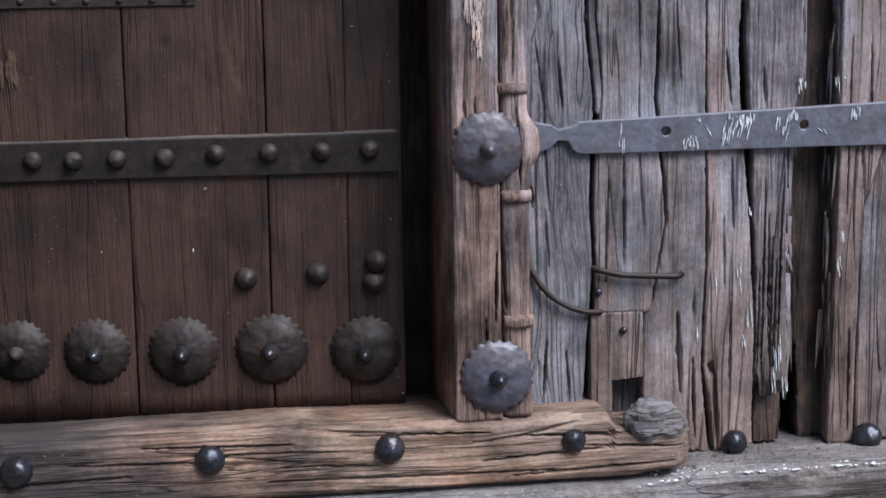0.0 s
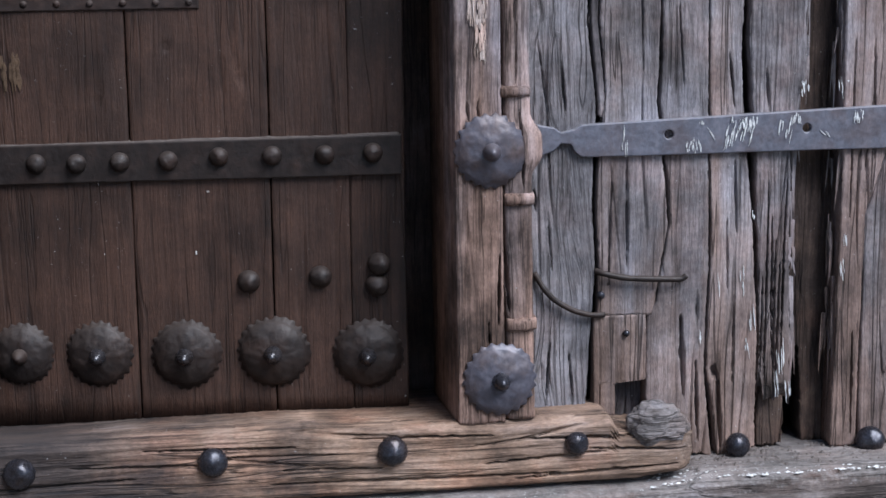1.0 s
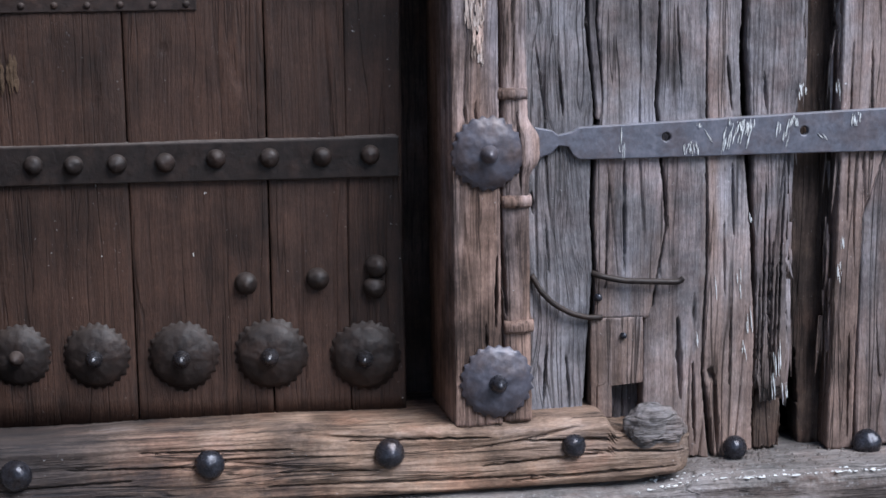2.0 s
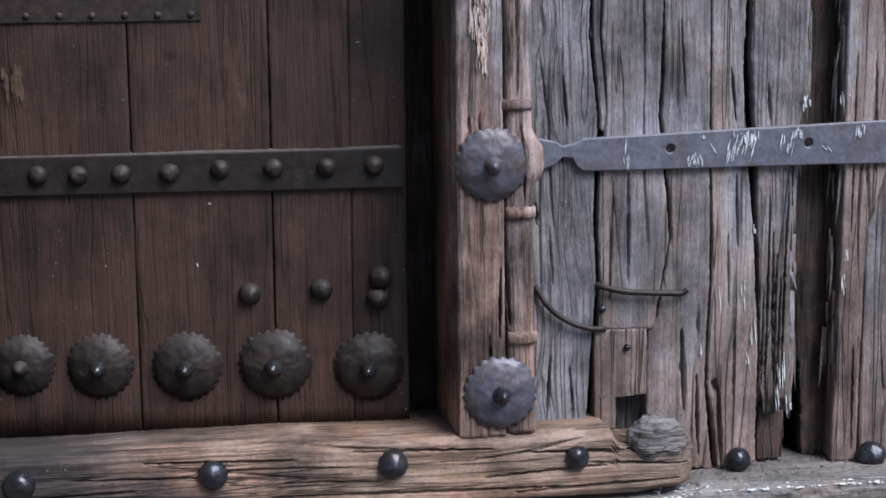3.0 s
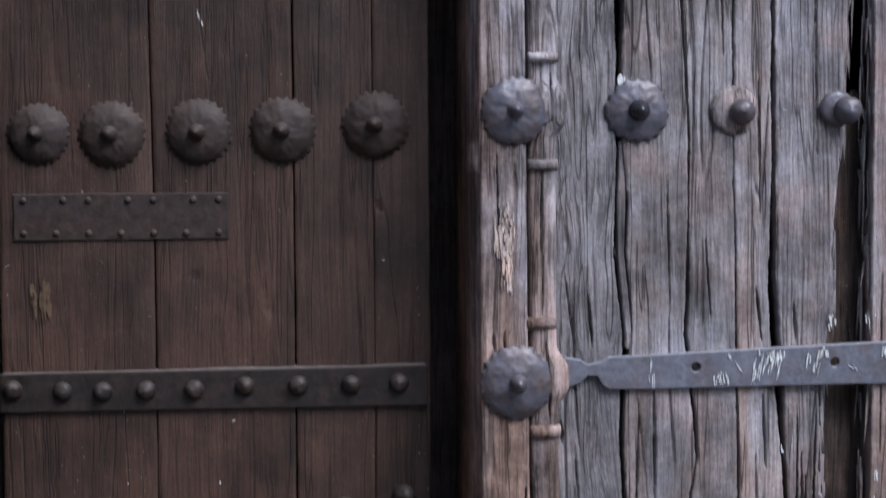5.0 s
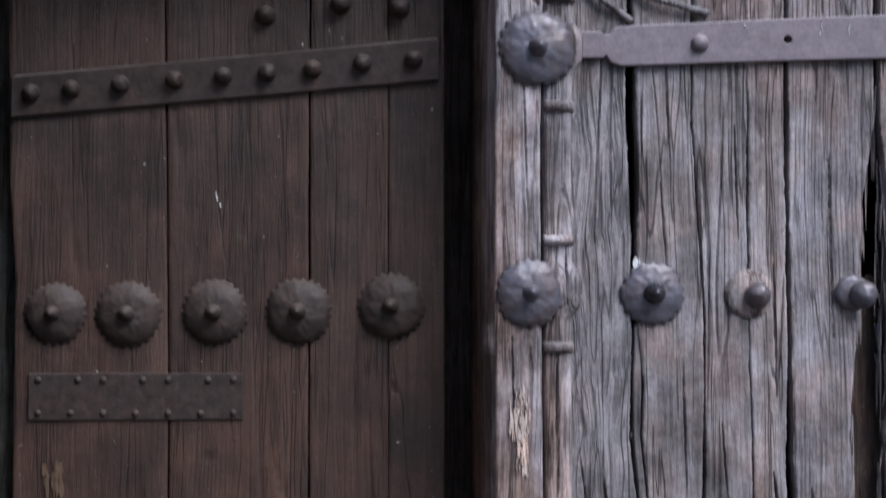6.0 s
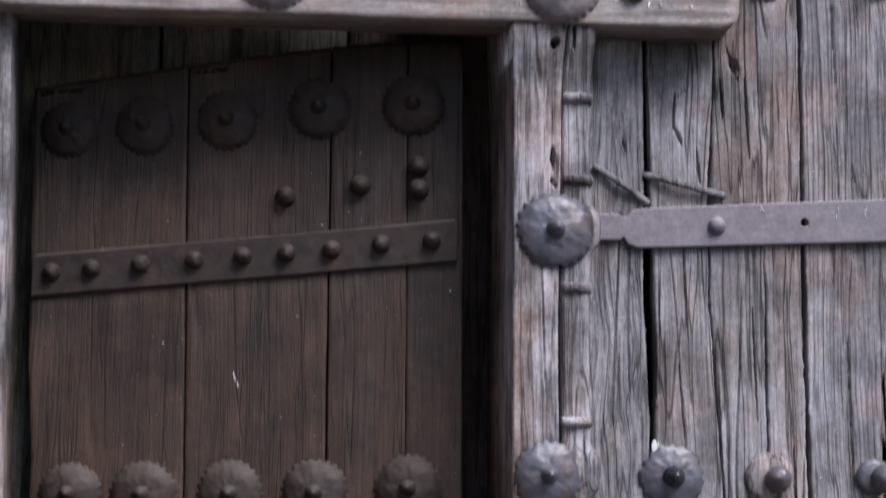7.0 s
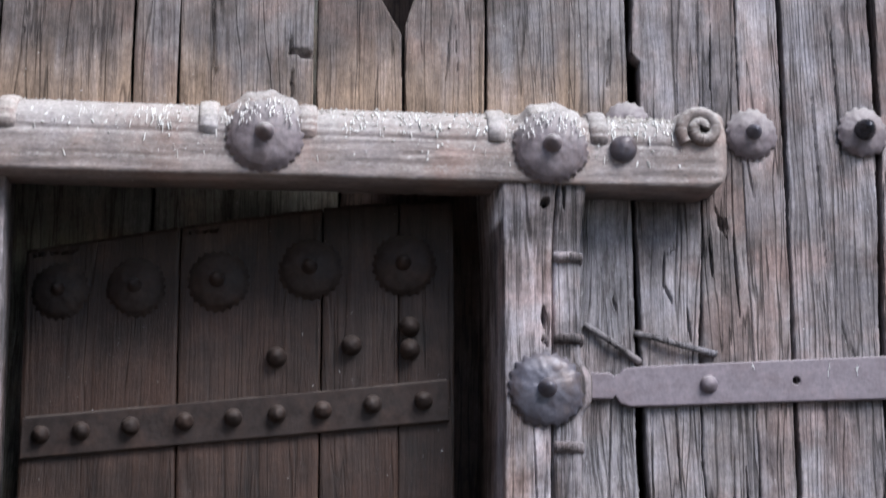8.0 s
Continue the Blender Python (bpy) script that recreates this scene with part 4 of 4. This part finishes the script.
for x, z, w, h, l in ((.43, 2.021, .003, .016, .002), (.56, 2.028, .003, .030, 0), (.607, 2.030, .004, .030, .002)):
    splash(strap2, x, z, w, h, l)

# lime runs on the boards, and a pale scar where the post was struck
for x, z, w, h in ((.520, .86, .008, .05), (.512, .80, .006, .04), (.570, .80, .010, .07), (.562, .74, .008, .06), (.585, .73, .007, .05), (.500, .93, .006, .06), (.680, .98, .006, .03), (.676, .93, .007, .04), (.46, .92, .004, .05), (.665, 1.24, .006, .05), (.52, 1.02, .004, .04), (.43, .82, .004, .05), (.246, 1.632, .014, .024), (.60, 1.235, .012, .03)):
    splash(gate, x, z, w * 0.8, h, 0.004, -0.0035, broad=3.0 if w > 0.012 else 1.0)
for x, z, w, h in ((.048, 1.428, .012, .05), (.044, 1.405, .016, .07), (.052, 1.39, .012, .06), (.050, 1.36, .010, .06), (.046, 1.335, .007, .05), (.053, 1.32, .004, .05)):
    splash(gate, x - 0.004, z, w, h, 0.002, -0.0885, BARE_WOOD, 3.2)
    splash(gate, x - 0.004, z - 0.01, w, h * 0.7, -0.002, -0.0888, BARE_WOOD, 2.0)

# bent iron rods driven into the boards
part("bent_rod", rod("bent_rod", [(.146, -.004, .925), (.160, -.012, .898), (.180, -.012, .877), (.210, -.012, .859), (.240, -.011, .850), (.266, -.003, .848)], .0048, 1), DARK_IRON, gate, "bent black iron rod")
part("bent_rod", rod("bent_rod", [(.248, -.001, .924), (.262, -.012, .920), (.300, -.013, .911), (.350, -.013, .908), (.395, -.012, .905), (.403, -.012, .912)], .0052, 2), DARK_IRON, gate, "bent black iron rod")
part("bent_rod", rod("bent_rod", [(.150, -.004, 2.082), (.190, -.012, 2.055), (.243, -.002, 2.020)], .0058, 3), GREY_WOOD, gate, "thin brown rod")
part("bent_rod", rod("bent_rod", [(.234, .002, 2.070), (.262, -.010, 2.062), (.320, -.012, 2.046), (.372, -.004, 2.036)], .0058, 4), GREY_WOOD, gate, "thin brown rod")
stud(gate, .259, -0.003, .882, .007, 41)
stud(gate, .302, -0.006, .815, .006, 42)

# ---------- the wicket leaf, a little ajar ----------
wicket = thing("wicket_door", -0.06, 0.07, 0.697, "dark brown plank wicket door with rows of iron bosses, slightly ajar", "door", kind="thing", rz=-7.0)
leaf_top = along([(-.74, 2.226), (-.487, 2.264), (-.294, 2.290), (-.177, 2.303), (0.0, 2.312)])
seam = along([(.7, -.4565), (1.45, -.4565), (1.75, -.461), (2.05, -.466), (2.3, -.468)])
cuts = [(-.728, -.457), (-.4545, -.2255), (-.2225, -.0935), (-.0928, 0.0)]
for k, (l, r) in enumerate(cuts):
    zt = leaf_top((l + r) / 2)
    me = slab("plank", 0.70, zt, (along([(.7, -.715), (1.6, -.713), (1.75, -.724), (2.23, -.732)]) if k == 0 else (lambda z: seam(z) + 0.0015) if k == 1 else l), (lambda z: seam(z) - 0.001) if k == 0 else r, 0.0 if k != 3 else 0.002, 0.045, 50 + k, jag=0.0016, relief=0.0009, step=0.008, cols=40, ends=0.002, edge=0.0018, fissure=0.0022, grooves=((-.39, 1.303, -.388, 1.300, .006, .006), (-.30, 1.285, -.298, 1.20, .003, .003), (-.285, 1.31, -.27, 1.24, .003, .003), (-.50, 1.25, -.51, 1.21, .003, .004), (-.62, 1.70, -.61, 1.60, .003, .003), (-.34, 1.72, -.335, 1.66, .003, .004), (-.085, 1.42, -.083, 1.415, .006, .006), (-.17, 1.02, -.172, .90, .002, .003)))
    for v in me.vertices:
        if v.co.z > zt - 0.02:
            v.co.z += leaf_top(v.co.x) - zt
        elif v.co.z < 0.708:
            v.co.z = 0.684 + 0.034 * v.co.x
    part("plank", me, LEAF_WOOD, wicket)


def leaf_strap(lo0, hi0, lo1, hi1, x0, x1, seed, material):
    lo, hi = along([(x0, lo0), (x1, lo1)]), along([(x0, hi0), (x1, hi1)])
    bar = part("iron_strap", sheet("iron_strap", uneven_outline(lo, hi, x0, x1, seed), [], -0.009, 0.012), material, wicket, "dark iron strap set with round studs")
    part("dust", slab("dust", x0 + 0.004, x1 - 0.004, lambda x: hi(x) - 0.002, lambda x: hi(x) + 0.0035 + 0.002 * wob(x * 3, seed), -0.0085, 0.004, seed + 3, "x", 0.0012, 0.0008, 0.006, 5, lambda s, u: 0.0075 * s), DUST, bar, "brown dust lodged on the upper edge")
    return bar


low = leaf_strap(1.078, 1.143, 1.087, 1.154, -.716, -.004, 3, DARK_IRON)
for k, (x, z) in enumerate(((-.694, 1.117), (-.611, 1.114), (-.544, 1.113), (-.472, 1.115), (-.392, 1.116), (-.308, 1.121), (-.219, 1.122), (-.132, 1.122), (-.052, 1.125))):
    stud(low, x, -0.008, z, .0165, 60 + k, DARK_IRON)
high = leaf_strap(1.868, 1.936, 1.928, 1.997, -.722, -.008, 6, BROWN_IRON)
for k, (x, z) in enumerate(((-.688, 1.908), (-.621, 1.914), (-.538, 1.922), (-.448, 1.929), (-.367, 1.935), (-.294, 1.941), (-.218, 1.947), (-.135, 1.957), (-.05, 1.962))):
    stud(high, x, -0.008, z, .0155, 70 + k, BROWN_IRON, tall=1.25)
plate = part("patch_plate", sheet("patch_plate", uneven_outline(along([(-.69, 1.364), (-.33, 1.366)]), along([(-.69, 1.442), (-.33, 1.443)]), -.689, -.332, 9), [], -0.004, 0.006), BROWN_IRON, wicket, "flat dark iron patch with small rivets")
for k in range(7):
    for z in (1.376, 1.431):
        part("rivet", lathe("rivet", [(.006, 0), (.0055, .002), (.003, .0035)], k, 12), BROWN_IRON, plate, "", (-.672 + k * 0.054 + 0.012 * (z > 1.4) * (k % 2), -0.004, z))

rows = (((-.654, .788, .056), (-.523, .786, .059), (-.376, .784, .062), (-.227, .785, .064), (-.067, .780, .062)),
        ((-.646, 1.541, .054), (-.524, 1.540, .058), (-.380, 1.542, .057), (-.241, 1.544, .058), (-.088, 1.552, .058)),
        ((-.670, 2.155, .052), (-.540, 2.160, .053), (-.400, 2.170, .055), (-.243, 2.190, .056), (-.084, 2.196, .056)))
for j, row in enumerate(rows):
    for k, (x, z, r) in enumerate(row):
        boss(wicket, x, 0.001, z, r, 80 + j * 7 + k, BROWN_IRON if j else DARK_IRON, GLINT_IRON if j == 0 and k else BROWN_IRON, tall=0.56, teeth=24)
for k, (x, z) in enumerate(((-.266, .908), (-.145, .914), (-.046, .934), (-.050, .898), (-.298, 2.038), (-.172, 2.058), (-.074, 2.090), (-.074, 2.051))):
    stud(wicket, x, 0.002, z, .0195 if z < 1 else .0175, 110 + k, DARK_IRON if z < 1 else BROWN_IRON, tall=1.0 if z < 1 else 1.5)

rnd = random.Random(12)
for x, z, h in ((-.378, 1.745, .030), (-.372, 1.73, .022), (-.10, 1.57, .02), (-.33, 1.07, .012), (-.355, .965, .012)):
    splash(wicket, x, z, .0018, h * 0.8, 0.002, -0.0016)

splash(wicket, -.652, 1.30, .022, .07, 0.002, -0.0012, OCHRE, 5.0)

# boards behind the leaf
inner = thing("inner_boarding", -0.62, 0.26, 0.32, "grey-green boards of the inner lining behind the wicket", "boarding")
part("plank", slab("plank", 0.32, 3.2, -1.2, -0.585, 0.255, 0.30, 121, jag=0.002, cols=14), BACK_WOOD, inner).location = (0, 0, 0)
part("plank", slab("plank", 0.32, 3.2, -0.580, -0.25, 0.258, 0.30, 122, jag=0.002, cols=14), BACK_WOOD, inner)
# made-up board; its brown raises the gap's shade from pure black
part("plank", slab("plank", 0.32, 3.2, -0.245, 0.30, 0.262, 0.30, 123, jag=0.002, cols=14), GAP_FILL_WOOD, inner, "added brown board that lifts the black of the gap")
for ob in inner.children:
    ob.matrix_parent_inverse = inner.matrix_basis.inverted()

# dirt lodged on the ledge of the threshold
rnd = random.Random(9)
verts, faces = [], []
for k in range(900):
    x, y = 0.40 + rnd.random() ** 0.8 * 0.45, 0.03 - rnd.random() ** 1.5 * 0.11
    s = 0.0012 + rnd.random() ** 4 * 0.007
    i = len(verts)
    for dx, dy, dz in ((-1, -1, 0), (1, -1, 0), (1, 1, 0), (-1, 1, 0), (0.2, 0.1, 1.0)):
        verts.append((x + dx * s * rnd.uniform(.5, 1.2), y + dy * s * rnd.uniform(.5, 1.2), 0.591 + dz * s))
    faces += [(i, i + 1, i + 4), (i + 1, i + 2, i + 4), (i + 2, i + 3, i + 4), (i + 3, i, i + 4), (i + 3, i + 2, i + 1, i)]
crumbs = new("dirt", to_mesh("dirt", verts, faces, False))
crumbs.data.materials.append(DIRT)
tagged(crumbs, "wood crumbs and dirt lodged on the threshold", "dirt", kind="stuff")

# lime and grit on the worn edge of the threshold
rnd = random.Random(15)
verts, faces = [], []
for k in range(900):
    x, y = 0.30 + rnd.random() * 0.62, -0.104 + rnd.random() ** 1.6 * 0.06
    w = 0.0004 + rnd.random() ** 5 * 0.0030
    i = len(verts)
    for dx, dy, dz in ((-1.3, -1, -0.6), (1.3, -1, -0.6), (1.3, 1, -0.4), (-1.3, 1, -0.4), (0.2, 0.1, 0.15)):
        verts.append((x + dx * w * rnd.uniform(.3, 1.4), y + dy * w * rnd.uniform(.3, 1.2), np.interp(x, (0.30, 0.42, 1.25), (0.5745, 0.5915, 0.5965)) - 0.004 * (y < -0.09) + dz * w))
    faces += [(i, i + 1, i + 4), (i + 1, i + 2, i + 4), (i + 2, i + 3, i + 4), (i + 3, i, i + 4), (i + 3, i + 2, i + 1, i)]
flecks = new("lime_fleck", to_mesh("lime_fleck", verts, faces, False))
flecks.data.materials.append(CHALK)
tagged(flecks, "white lime flecks on the worn threshold edge", "lime", kind="stuff")
